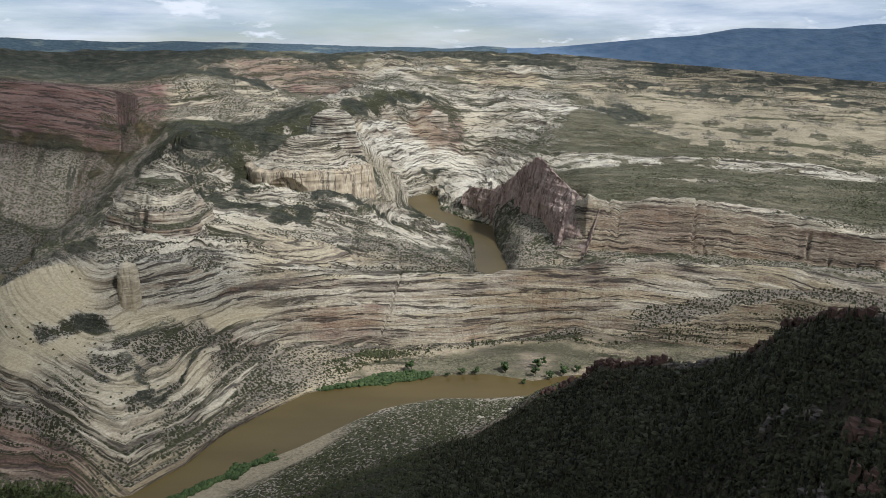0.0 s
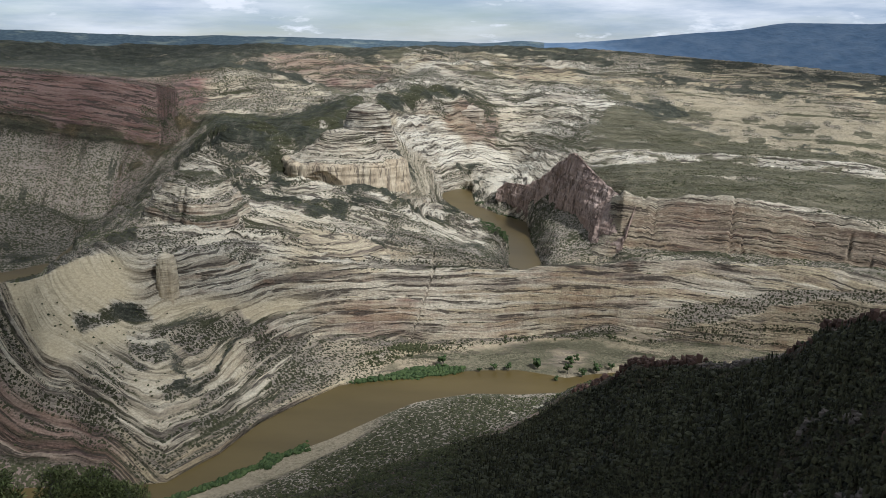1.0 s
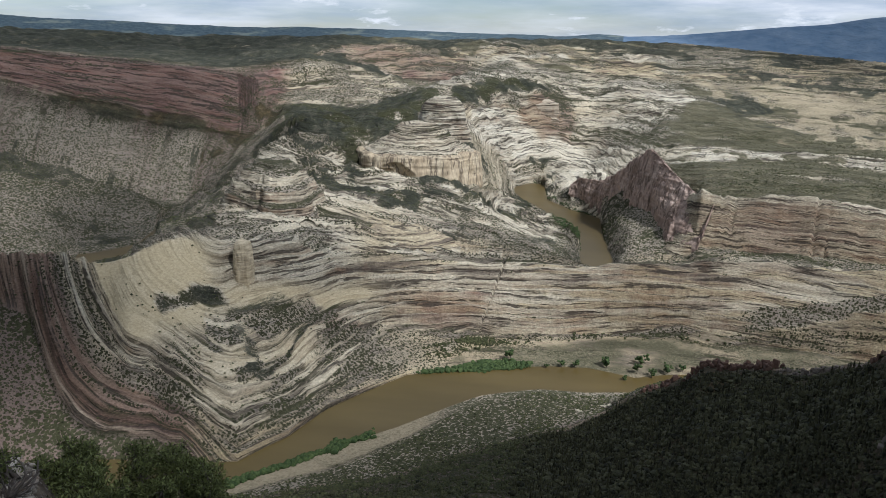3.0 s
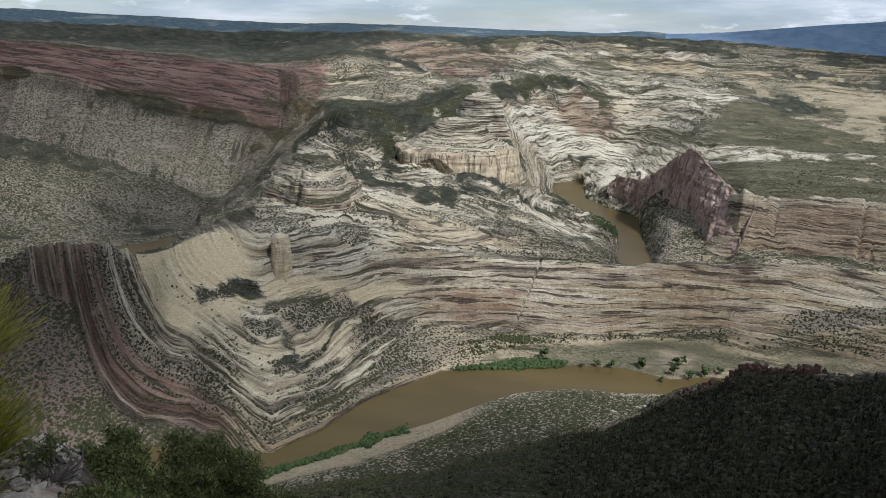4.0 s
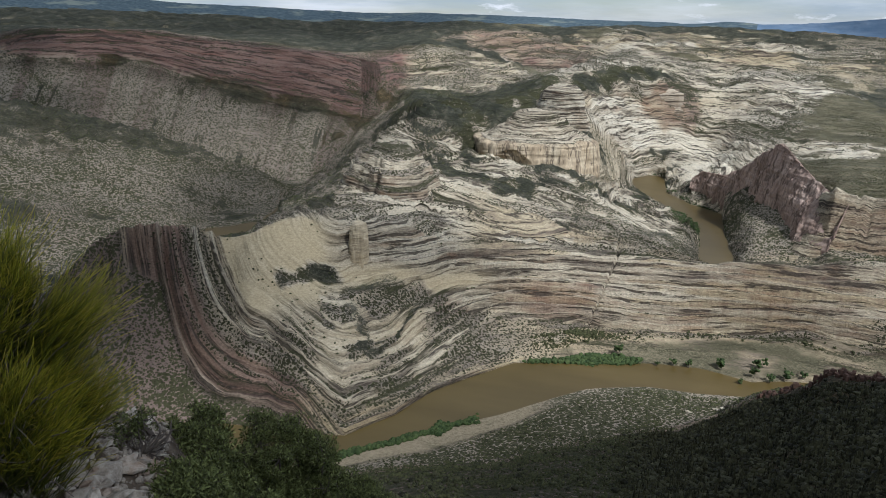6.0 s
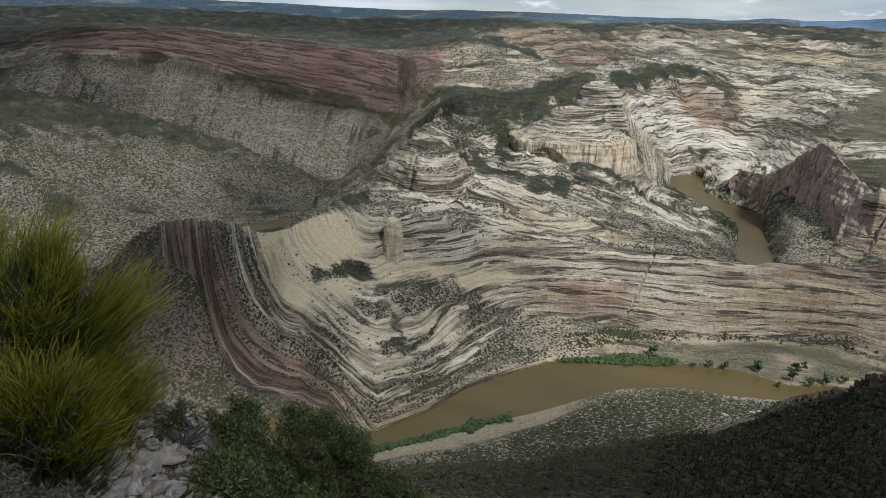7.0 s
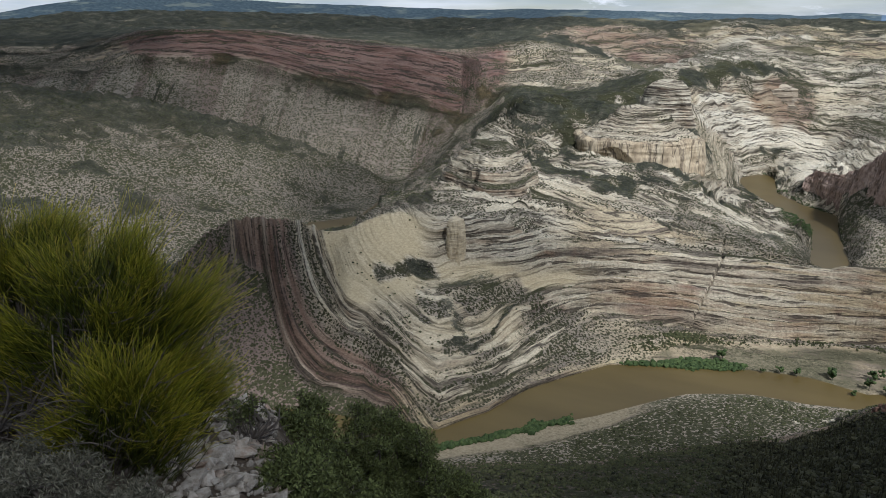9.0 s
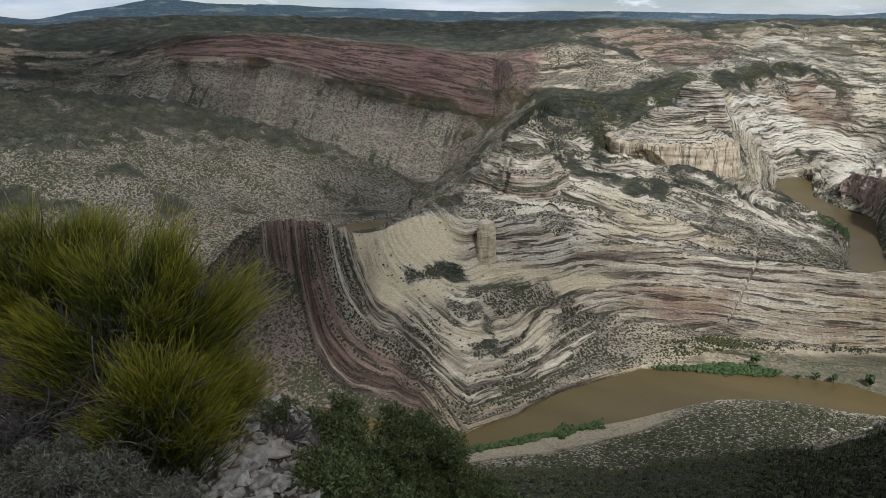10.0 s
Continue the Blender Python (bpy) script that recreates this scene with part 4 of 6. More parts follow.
    cover, wood = np.maximum(cover, flank * 0.95), np.maximum(wood, flank * (0.36 + 0.6 * n2))
    red, pale = np.maximum(red, 0.35 * flank), pale * (1 - 0.9 * flank)
    knoll = spot([(-23.0, 6.75), (-20.5, 7.0), (-17.9, 7.05), (-17.0, 6.8), (-19.4, 6.2), (-22.6, 6.3)], 9, 0.15, 0.25)
    cover, sand, pale = np.maximum(cover, 0.86 * knoll), sand * (1 - knoll), pale * (1 - knoll)
    mound = spot([(10.3, 5.3), (12.0, 5.9), (14.0, 5.4), (12.5, 5.1)], 14, 0.12, 0.1)
    sand, cover = np.maximum(sand, 0.9 * mound), cover * (1 - mound)
    # the bowl of the fold: cream slabs and strips of scrub along them
    bowl = between(k, 5.55, 6.9, 0.2) * between(az, -26.0, -17.5, 1.0) * (1 - knoll)
    strips = smooth(fractal(L["bed"] / 11, az * 0.4, 0, 4, 77), 0.06, 0.3)
    wood, cover = np.maximum(wood, bowl * strips * (0.55 + 0.6 * n2)), cover * (1 - bowl) + bowl * (0.3 + 0.55 * strips)
    sand, pale = np.maximum(sand, bowl * (1 - strips) * (0.55 + 0.5 * n2)), np.maximum(pale, 0.7 * bowl * (1 - strips))
    # junipers along the crest of the near mesa
    crown = spot([(-57.0, 13.3), (-44.0, 13.3), (-37.0, 13.2), (-31.0, 13.1), (-33.0, 12.85), (-38.0, 12.6), (-44.0, 12.4), (-57.0, 12.1)], 10, 0.2, 0.2)
    wood = np.maximum(wood, crown * (0.78 + 0.35 * n2))
    # dark scrub on the far benches
    copse = np.maximum(patch(az, k, x, y, [(9.8, 17.5), (12.5, 17.6), (16.5, 16.6), (17.5, 15.9), (14.0, 16.2), (10.5, 16.6)], 0.3, 0.6, 21),
                       patch(az, k, x, y, [(19.5, 16.3), (22.5, 16.2), (25.0, 15.2), (24.0, 14.7), (21.5, 15.2)], 0.3, 0.6, 22))
    wood = np.maximum(wood, copse * (0.5 + 0.6 * n2))
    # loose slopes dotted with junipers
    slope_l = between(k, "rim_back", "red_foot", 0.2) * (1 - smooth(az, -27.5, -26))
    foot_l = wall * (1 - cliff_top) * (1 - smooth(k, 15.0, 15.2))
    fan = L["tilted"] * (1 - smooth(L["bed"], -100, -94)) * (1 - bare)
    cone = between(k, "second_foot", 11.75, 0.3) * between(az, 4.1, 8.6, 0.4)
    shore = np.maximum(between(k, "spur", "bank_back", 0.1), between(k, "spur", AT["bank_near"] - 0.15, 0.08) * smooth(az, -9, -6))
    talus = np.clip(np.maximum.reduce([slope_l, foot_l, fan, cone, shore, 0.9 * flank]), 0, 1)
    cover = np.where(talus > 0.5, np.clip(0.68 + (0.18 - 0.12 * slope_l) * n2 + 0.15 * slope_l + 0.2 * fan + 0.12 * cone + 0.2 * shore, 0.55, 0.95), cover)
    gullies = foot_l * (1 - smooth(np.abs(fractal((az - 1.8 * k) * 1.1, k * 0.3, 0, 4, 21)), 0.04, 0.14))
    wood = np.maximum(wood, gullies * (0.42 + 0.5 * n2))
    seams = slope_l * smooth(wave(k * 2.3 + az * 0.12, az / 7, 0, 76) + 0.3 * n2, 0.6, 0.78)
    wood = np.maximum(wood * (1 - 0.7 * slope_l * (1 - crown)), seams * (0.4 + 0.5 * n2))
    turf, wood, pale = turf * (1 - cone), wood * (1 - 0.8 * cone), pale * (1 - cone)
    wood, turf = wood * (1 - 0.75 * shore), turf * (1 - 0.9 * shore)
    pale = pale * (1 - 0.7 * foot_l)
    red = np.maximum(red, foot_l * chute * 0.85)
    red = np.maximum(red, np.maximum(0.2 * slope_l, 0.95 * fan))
    band = between(k, 14.88, 15.12, 0.08) * (1 - smooth(az, -23, -21))
    wood = np.maximum(wood, band * (0.62 + 0.5 * n2))
    wide = smooth(k, 8.8, 9.6)
    forest = spot([(-57, 14.7), (-50, 14.7), (-46.5, 15.3), (-44.2, 16.3), (-44, 17.5), (-57, 19)], 11, 0.3, 0.4)
    wood = np.maximum(wood, forest * (0.4 + 0.7 * n2))
    dry = spot([(-21.5, 16.6), (-18, 17.2), (-13.1, 17.8), (-10.0, 16.5), (-10.6, 15.9), (-13.0, 15.3), (-17.5, 15.3), (-20.5, 15.9)], 12, 0.3, 0.3)
    pale, cover = pale * (1 - 0.55 * dry), cover * (1 - dry) + dry * (0.46 + 0.3 * lines)
    # the loose white slope beside the butte
    scree = spot([(-7.0, 12.9), (-5.6, 12.9), (-4.2, 12.4), (-3.3, 11.6), (-3.4, 10.6), (-4.6, 10.0), (-6.6, 10.1)], 16, 0.3, 0.4)
    talus, cover = np.maximum(talus, 0.5 * scree), cover * (1 - scree) + scree * (0.55 + 0.2 * n2)
    sand, pale = np.maximum(sand, 0.45 * scree), np.maximum(pale, 0.9 * scree)
    # pale cliffs of the far benches and the red canyon behind the saddle
    away = between(k, 17.2, 19.5, 0.3) * between(az, -6, 12, 2)
    strata = smooth(fractal(az * 0.5, k * 5, 0, 4, 78), -0.15, 0.2)
    wood, turf, pale = wood * (1 - 0.75 * away * strata), turf * (1 - 0.6 * away * strata), np.maximum(pale, away * strata * (0.6 + 0.3 * n2))
    gorge = spot([(-17.5, 18.3), (-14, 19.1), (-9, 19.1), (-5.5, 18.4), (-7.5, 17.3), (-11, 17.7), (-14, 18.0)], 15)
    red, wood, turf = np.maximum(red, gorge * (0.6 + 0.3 * n2)), wood * (1 - 0.85 * gorge), turf * (1 - gorge)
    # the far side of the second cliff: white lip, brown body
    body = between(k, "second_foot", AT["second_rim"] - 0.12, 0.08) * smooth(az, 8.5, 10.5)
    pale, red = pale * (1 - 0.8 * body), np.maximum(red, body * (0.32 + 0.35 * n1))
    rusty = between(k, "talus_top", AT["bench"] + 0.1, 0.12) * between(az, -18, -2, 1.5) * (1 - gentle)
    red = np.maximum(red, rusty * np.clip(0.4 + 0.7 * n2, 0, 1))
    out = dict(talus=talus, wide=wide, wood=wood, red=red, pale=pale, cover=cover, sand=sand, turf=turf)
    return {n: np.clip(a, 0, 1) for n, a in out.items()}


FIELDS = fields(LAND)


def sheet(name, verts, quads, material, attrs=None, soft=True):
    me = bpy.data.meshes.new(name)
    me.vertices.add(len(verts))
    me.vertices.foreach_set("co", np.ascontiguousarray(verts, np.float32).ravel())
    n = quads.shape[1]
    me.loops.add(quads.size)
    me.loops.foreach_set("vertex_index", np.ascontiguousarray(quads, np.int32).ravel())
    me.polygons.add(len(quads))
    me.polygons.foreach_set("loop_start", np.arange(0, quads.size, n, dtype=np.int32))
    me.polygons.foreach_set("use_smooth", np.full(len(quads), soft))
    for key, values in (attrs or {}).items():
        a = me.attributes.new(key, "FLOAT", "POINT")
        a.data.foreach_set("value", np.ascontiguousarray(values, np.float32).ravel())
    me.update(calc_edges=True)
    me.materials.append(material)
    return new(name, me)


REGIONS = [
    ("hillside", "steep shaded hillside of soil and broken rock below the overlook"),
    ("sand_bank", "pale sand bank and scrub flat along the muddy river"),
    ("river_bed", "silty bed and bank of the river bend"),
    ("river_flat", "dry grassy river flat at the foot of the cliff"),
    ("sandstone_cliff", "long pale sandstone cliff with level ledges and rust stains"),
    ("hogback", "upturned red and grey rock layers in a bent fold"),
    ("rock_peninsula", "weathered white sandstone slopes with wavy beds"),
    ("canyon_slope", "speckled grey slope dotted with junipers"),
    ("canyon_wall", "tall dark red canyon wall of many layers"),
    ("mesa_bench", "broken pale rock benches with green scrub tops"),
    ("plateau", "distant dark green plateau cut by canyons"),
    ("mountain", "far mountain ridge along the horizon, tinted with painted blue haze"),
    ("hills", "distant dark forested hills with pale meadows, painted haze in their tones"),
]


def regions(k, az):
    g = np.full(k.shape, 6)
    put = lambda cond, i: np.putmask(g, cond, i)
    put(k >= AT["third"], 9)
    put((k >= AT["second_foot"]) & (az < -25), 7)
    put((k >= AT["crest_left"]) & (az < -18.5), 8)
    put((k >= AT["second_foot"]) & (az > 5), 9)
    put(k >= AT["plateau_near"] + 0.1, 10)
    put(k >= AT["hills_foot"], 11)
    put((k >= AT["hills_foot"]) & (az < 4.4), 12)
    put(k < AT["rim_back"], 4)
    put((k < AT["rim_back"]) & (az < -28.3), 5)
    put(k < AT["flat_back"], 3)
    put(k < AT["bank_far"], 2)
    put(k < AT["bank_near"], 1)
    put(k < AT["spur"], 0)
    return g


def build_land():
    L = LAND
    verts = np.stack([L["x"], L["y"], L["z"]], axis=-1).reshape(-1, 3)
    ids = np.arange(len(verts)).reshape(L["x"].shape)
    quads = np.stack([ids[:-1, :-1], ids[1:, :-1], ids[1:, 1:], ids[:-1, 1:]], axis=-1).reshape(-1, 4)
    kc = (L["k"][:-1, :-1] + L["k"][1:, 1:]).reshape(-1) / 2
    ac = (L["az"][:-1, :-1] + L["az"][1:, 1:]).reshape(-1) / 2
    region = regions(kc, ac)
    attrs = dict(FIELDS, bed=L["bed"])
    for i, (name, label) in enumerate(REGIONS):
        q = quads[region == i]
        used, back = np.unique(q, return_inverse=True)
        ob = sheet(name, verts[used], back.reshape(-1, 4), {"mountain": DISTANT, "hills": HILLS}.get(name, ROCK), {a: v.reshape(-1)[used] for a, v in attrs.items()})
        tagged(ob, label, "terrain", kind="structure")


build_land()


def river(name, near, far, lo, hi, label, wide=22.0):
    az = np.linspace(lo, hi, 160)
    r, _ = knots(az)
    a, b = r[AT[near]] - wide, r[AT[far]] + wide
    cols = np.linspace(0, 1, 6)
    rr = a[:, None] + (b - a)[:, None] * cols
    t = np.radians(az)[:, None]
    v = np.stack([rr * np.sin(t), rr * np.cos(t), np.zeros_like(rr)], axis=-1).reshape(-1, 3)
    ids = np.arange(len(v)).reshape(rr.shape)
    q = np.stack([ids[:-1, :-1], ids[1:, :-1], ids[1:, 1:], ids[:-1, 1:]], axis=-1).reshape(-1, 4)
    tagged(sheet(name, v, q, WATER), label, "river", kind="structure")


river("water", "bank_near", "bank_far", -61, 35, "smooth muddy brown river bend below the cliffs")
river("water", "second_foot", "second_rim", -2.9, 5.0, "winding muddy river between white rock slopes", 12)
river("water", "second_foot", "second_rim", -35.0, -27.0, "narrow dark river in the shaded canyon", 12)



def build_back():
    """The high ground behind the overlook, plain and coarse."""
    az = np.linspace(36, 298, 90)
    r = np.concatenate([np.linspace(9.5, 300, 12), np.linspace(400, 4860, 22)])
    A, Rr = np.meshgrid(az, r, indexing="ij")
    x, y = Rr * np.sin(np.radians(A)), Rr * np.cos(np.radians(A))
    side = np.minimum(smooth(A, 36, 70), 1 - smooth(A, 262, 298))
    edge = [profile(0, r)[0], profile(COLUMNS - 1, r)[0]]
    t = (A - 36) / 262
    z = (edge[1] * (1 - smooth(t, 0, 0.5)) + edge[0] * smooth(t, 0.5, 1)) * (1 - side) + side * (592 + fractal(x / 500, y / 500, 0, 4, 81) * 25 * smooth(Rr, 50, 900))
    z = np.maximum(z, 1.5)
    v = np.stack([x, y, z], axis=-1).reshape(-1, 3)
    ids = np.arange(len(v)).reshape(A.shape)
    q = np.stack([ids[:-1, :-1], ids[1:, :-1], ids[1:, 1:], ids[:-1, 1:]], axis=-1).reshape(-1, 4)
    one = np.ones(len(v))
    ob = sheet("ground", v, q, ROCK, dict(bed=v[:, 2], red=0.2 * one, pale=0 * one, cover=0.9 * one, sand=0 * one, turf=0.3 * one, wood=0 * one))
    tagged(ob, "scrubby high ground round the overlook", "terrain", kind="structure")


build_back()


def land_at(az, r):
    """The height of the land at a bearing and a distance."""
    c = int(np.argmin(np.abs(AZ - az)))
    return float(np.interp(r, LAND["r"][c], LAND["z"][c]))


def rock_sheet(name, u, v, place, label, category, red=0.0, pale=0.0, cover=0.1, kind="", grain=1.0, beds=1.0, soil=0.0, cracks=4.0, stuff=None):
    """A rock form from place(u, v), two grids from 0 to 1, roughened along its beds."""
    U, V = np.meshgrid(np.linspace(0, 1, u), np.linspace(0, 1, v), indexing="ij")
    x, y, z = place(U, V)
    p = np.stack([x, y, z], axis=-1)
    n = np.cross(np.gradient(p, axis=0), np.gradient(p, axis=1))
    n = n / np.maximum(np.linalg.norm(n, axis=-1, keepdims=True), 1e-9)
    bed = z + fractal(x / 200, y / 200, 0, 3, 3) * 8
    g = grain
    ledge = 1.9 * (2 * wave(bed / 9.0 / g, x / 160 / g, y / 160 / g, 91) - 1) + 1.2 * (2 * wave(bed / 3.2 / g, x / 60 / g, y / 60 / g, 92) - 1)
    lump = fractal(x / 40 / g, y / 40 / g, z / 60 / g, 4, 93) * 6.0
    crag = np.abs(fractal(x / 16 / g, y / 16 / g, z / 90 / g, 3, 94)) * -cracks
    p = p + n * (ledge + lump + crag)[..., None] * grain
    ids = np.arange(u * v).reshape(u, v)
    q = np.stack([ids[:-1, :-1], ids[1:, :-1], ids[1:, 1:], ids[:-1, 1:]], axis=-1).reshape(-1, 4)
    one = np.ones(u * v)
    level = smooth(np.abs(n[..., 2]), 0.55, 0.85).ravel() * soil
    ob = sheet(name, p.reshape(-1, 3), q, stuff or ROCK, dict(bed=bed * beds, red=red * one, pale=pale * one, cover=np.maximum(cover * one, level), sand=0 * one, turf=0 * one, wood=0 * one))
    return tagged(ob, label, category, kind=kind)


def butte(name, az, r, wide, deep, foot, top, label, profile_at, red=0.1, pale=0.3, cover=0.15, turn=0.0, u=150, v=90, lobes=0.12, hollow=None, grain=1.0, beds=1.0, soil=0.0, stuff=None):
    """A free-standing rock: profile_at gives its breadth (share of the foot's) at shares of its height."""
    hs, ws = zip(*profile_at)
    cx, cy = bearing(az, r, 0)[:2]

    def place(U, V):
        t = 2 * math.pi * U
        rim = 1 + lobes * fractal(np.cos(t) * 1.6 + az, np.sin(t) * 1.6 + r / 100, 0, 3, 95)
        share = np.interp(V, np.linspace(0, 1, len(ws)), ws)
        high = np.interp(V, np.linspace(0, 1, len(hs)), hs)
        if hollow:
            at, breadth, upto, into = hollow
            d = np.angle(np.exp(1j * (t - radians(at)))) / radians(breadth)
            arch = np.clip(1 - d ** 2 - (high / upto) ** 2, 0, 1) ** 0.5
            share = share * (1 - into * arch)
        a = t + radians(turn)
        ex, ey = wide * rim * share * np.cos(t), deep * rim * share * np.sin(t)
        right, ahead = (math.cos(radians(az)), -math.sin(radians(az))), (math.sin(radians(az)), math.cos(radians(az)))
        return cx + ex * right[0] + ey * ahead[0], cy + ex * right[1] + ey * ahead[1], foot + (top - foot) * high
    return rock_sheet(name, u, v, place, label, "butte", red, pale, cover, grain=grain, beds=beds, soil=soil, stuff=stuff)


butte("butte", -9.8, 2440, 186, 150, 118, 336, "rounded cream sandstone butte with a hollow alcove in its face",
      [(0, 1.06), (0.2, 1.02), (0.45, 1.0), (0.56, 0.97), (0.6, 0.9), (0.64, 0.8), (0.7, 0.68), (0.78, 0.54), (0.87, 0.4), (0.95, 0.28), (1.0, 0.0)],
      0.04, 0.6, 0.05, hollow=(250, 24, 0.54, 0.22), u=200, v=110, beds=1.3, soil=0.45)
band = butte("cliff_band", -9.8, 2440, 186, 150, 112, 336, "tan streaked sandstone wall with a shallow arched alcove",
             [(0, 1.08), (0.2, 1.05), (0.4, 1.03), (0.52, 1.02), (0.57, 1.0), (0.6, 0.95), (0.62, 0.85), (0.62, 0.6)],
             hollow=(250, 24, 0.52, 0.17), u=260, v=90, stuff=TAN_ROCK)
band.parent = bpy.data.objects["butte"]
del band["category"]
butte("butte", -8.05, 2550, 76, 70, 262, 405, "narrow white sandstone butte top with an arched recess",
      [(0, 1.3), (0.25, 1.12), (0.45, 1.0), (0.7, 0.92), (0.85, 0.76), (0.95, 0.5), (1.0, 0.0)], 0.0, 0.85, 0.05, hollow=(285, 42, 0.75, 0.2), lobes=0.08, grain=0.6)
butte("rock_dome", -20.2, 1850, 108, 165, 186, 309, "broad cream sandstone dome with dark scrub on its ledges",
      [(0, 1.16), (0.14, 1.1), (0.2, 1.02), (0.36, 0.98), (0.42, 0.88), (0.6, 0.82), (0.66, 0.7), (0.82, 0.6), (0.87, 0.46), (0.96, 0.3), (1.0, 0.0)],
      0.0, 0.6, 0.12, u=220, v=130, lobes=0.2, soil=0.8)
butte("rock_dome", -11.6, 1735, 150, 110, 118, 172, "low cream sandstone dome behind the long cliff",
      [(0, 1.1), (0.3, 1.02), (0.55, 0.9), (0.8, 0.66), (0.93, 0.4), (1.0, 0.0)], 0.03, 0.2, 0.1, u=200, v=70, grain=0.6, beds=1.6)
butte("rock_tower", -22.75, 1453, 22, 24, 88, 226, "tall weathered sandstone tower standing against the cliff",
      [(0, 1.15), (0.1, 1.05), (0.5, 0.92), (0.8, 0.82), (0.94, 0.66), (1.0, 0.0)], u=90, v=110, lobes=0.14, grain=0.3, stuff=CREAM_ROCK)
butte("butte", -1.3, 3610, 112, 80, 170, 338, "banded pale cliff butte above the river",
      [(0, 1.2), (0.35, 1.0), (0.4, 0.9), (0.75, 0.8), (0.8, 0.6), (1.0, 0.0)], 0.3, 0.6, 0.2)


def crag_ridge():
    """The reddish rock fin above the river, which swings round towards the second cliff."""
    crest = np.array([(1.4, 2850, 70), (2.0, 2840, 101), (3.5, 2730, 114), (4.6, 2650, 154), (5.6, 2540, 215), (6.6, 2450, 267),
                      (7.0, 2420, 276), (8.2, 2330, 241), (9.3, 2240, 208), (11.5, 2110, 184)])
    foot = np.array([(1.3, 2830, 40), (2.0, 2800, 20), (3.2, 2690, 15), (4.4, 2580, 15), (5.7, 2420, 70), (6.5, 2370, 90),
                     (7.1, 2330, 100), (7.7, 2230, 75), (8.4, 2110, 40), (10.7, 2050, 60)])

    def place(U, V):
        along = np.linspace(0, 1, len(crest))
        up, low = ([np.interp(U, along, line[:, i]) for i in range(3)] for line in (crest, foot))
        t, back = np.clip(V / 0.65, 0, 1), np.clip((V - 0.65) / 0.35, 0, 1)
        az = low[0] + (up[0] - low[0]) * t ** 1.1
        d = low[1] + (up[1] - low[1]) * t ** 1.4 + 170 * back
        z = low[2] + (up[2] - low[2]) * t ** 0.85 - (up[2] - low[2]) * back ** 1.5
        return d * np.sin(np.radians(az)), d * np.cos(np.radians(az)), z
    fin = new("rock_fin")
    fin.location = bearing(6.5, 2400, 90)
    tagged(fin, "reddish-brown sheer rock fin above the river bend", "rock")
    for name, lo, hi, label in (("low_ridge", 0.0, 0.36, "low dark ridge of broken rock"), ("peak", 0.36, 0.74, "sheer pointed rock face"), ("buttress", 0.74, 1.0, "rounded rock shoulder")):
        ob = rock_sheet(name, int(240 * (hi - lo)) + 20, 130, lambda U, V: place(lo + (hi + 0.004 - lo) * U, V), label, "", cracks=8.0, stuff=FIN_ROCK)
        ob.parent = fin
        ob.matrix_parent_inverse = Matrix.Translation(-fin.location)


crag_ridge()

# ---- scrub and trees that nobody could count ----
def clump_shapes(n, seed, squash=0.8, rough=0.35, detail=1):
    """n small uneven crowns about 1 m across, as (verts, tris)."""
    out = []
    for i in range(n):
        bm = bmesh.new()
        if detail:
            bmesh.ops.create_icosphere(bm, subdivisions=detail, radius=0.5)
        else:
            bmesh.ops.create_uvsphere(bm, u_segments=5, v_segments=2, radius=0.5)
            bmesh.ops.triangulate(bm, faces=bm.faces[:])
        rng = np.random.default_rng(seed + i)
        for v in bm.verts:
            v.co *= 1 + rng.uniform(-rough, rough)
            v.co.z *= squash
        v = np.array([p.co[:] for p in bm.verts])
        f = np.array([[p.index for p in t.verts] for t in bm.faces])
        bm.free()
        out.append((v, f))
    return out


def tuft_shapes(n, seed):
    """n crowns about 1 m across, each of several small uneven clumps."""
    out = []
    for i in range(n):
        rng = np.random.default_rng(seed + 50 + i)
        vs, fs = [], []
        for j, (v, f) in enumerate(clump_shapes(4, seed + 100 + 10 * i, 0.9, 0.45)):
            c = unit_rows(rng.normal(size=(1, 3)))[0] * (0.3, 0.3, 0.32) * rng.uniform(0.4, 1.0)
            vs.append(v * rng.uniform(0.4, 0.7) + c)
            fs.append(f + j * len(v))
        out.append((np.concatenate(vs), np.concatenate(fs)))
    return out


def unit_rows(a):
    return a / np.linalg.norm(a, axis=1)[:, None]


def spire_shapes(n, seed, detail):
    """n ragged pointed conifers about 0.7 m across, as (verts, tris)."""
    out = []
    for i in range(n):
        rng = np.random.default_rng(seed + i)
        sides, tiers = (7, 6) if detail == 2 else (5, 3)
        verts, tris = [], []
        for t in range(tiers):
            low, tip = -0.3 + 1.9 * t / tiers, -0.3 + 1.9 * (t + 1.9) / (tiers + 0.9)
            o, wide = len(verts), 0.36 * (1 - 0.85 * t / tiers)
            a = rng.uniform(0, 6.28) + np.arange(sides) * 2 * math.pi / sides
            w = wide * rng.uniform(0.7, 1.2, sides)
            verts += [(w[s] * math.cos(a[s]), w[s] * math.sin(a[s]), low + rng.uniform(-0.05, 0.05)) for s in range(sides)] + [(0, 0, tip)]
            tris += [(o + s, o + (s + 1) % sides, o + sides) for s in range(sides)]
        out.append((np.array(verts), np.array(tris)))
    return out


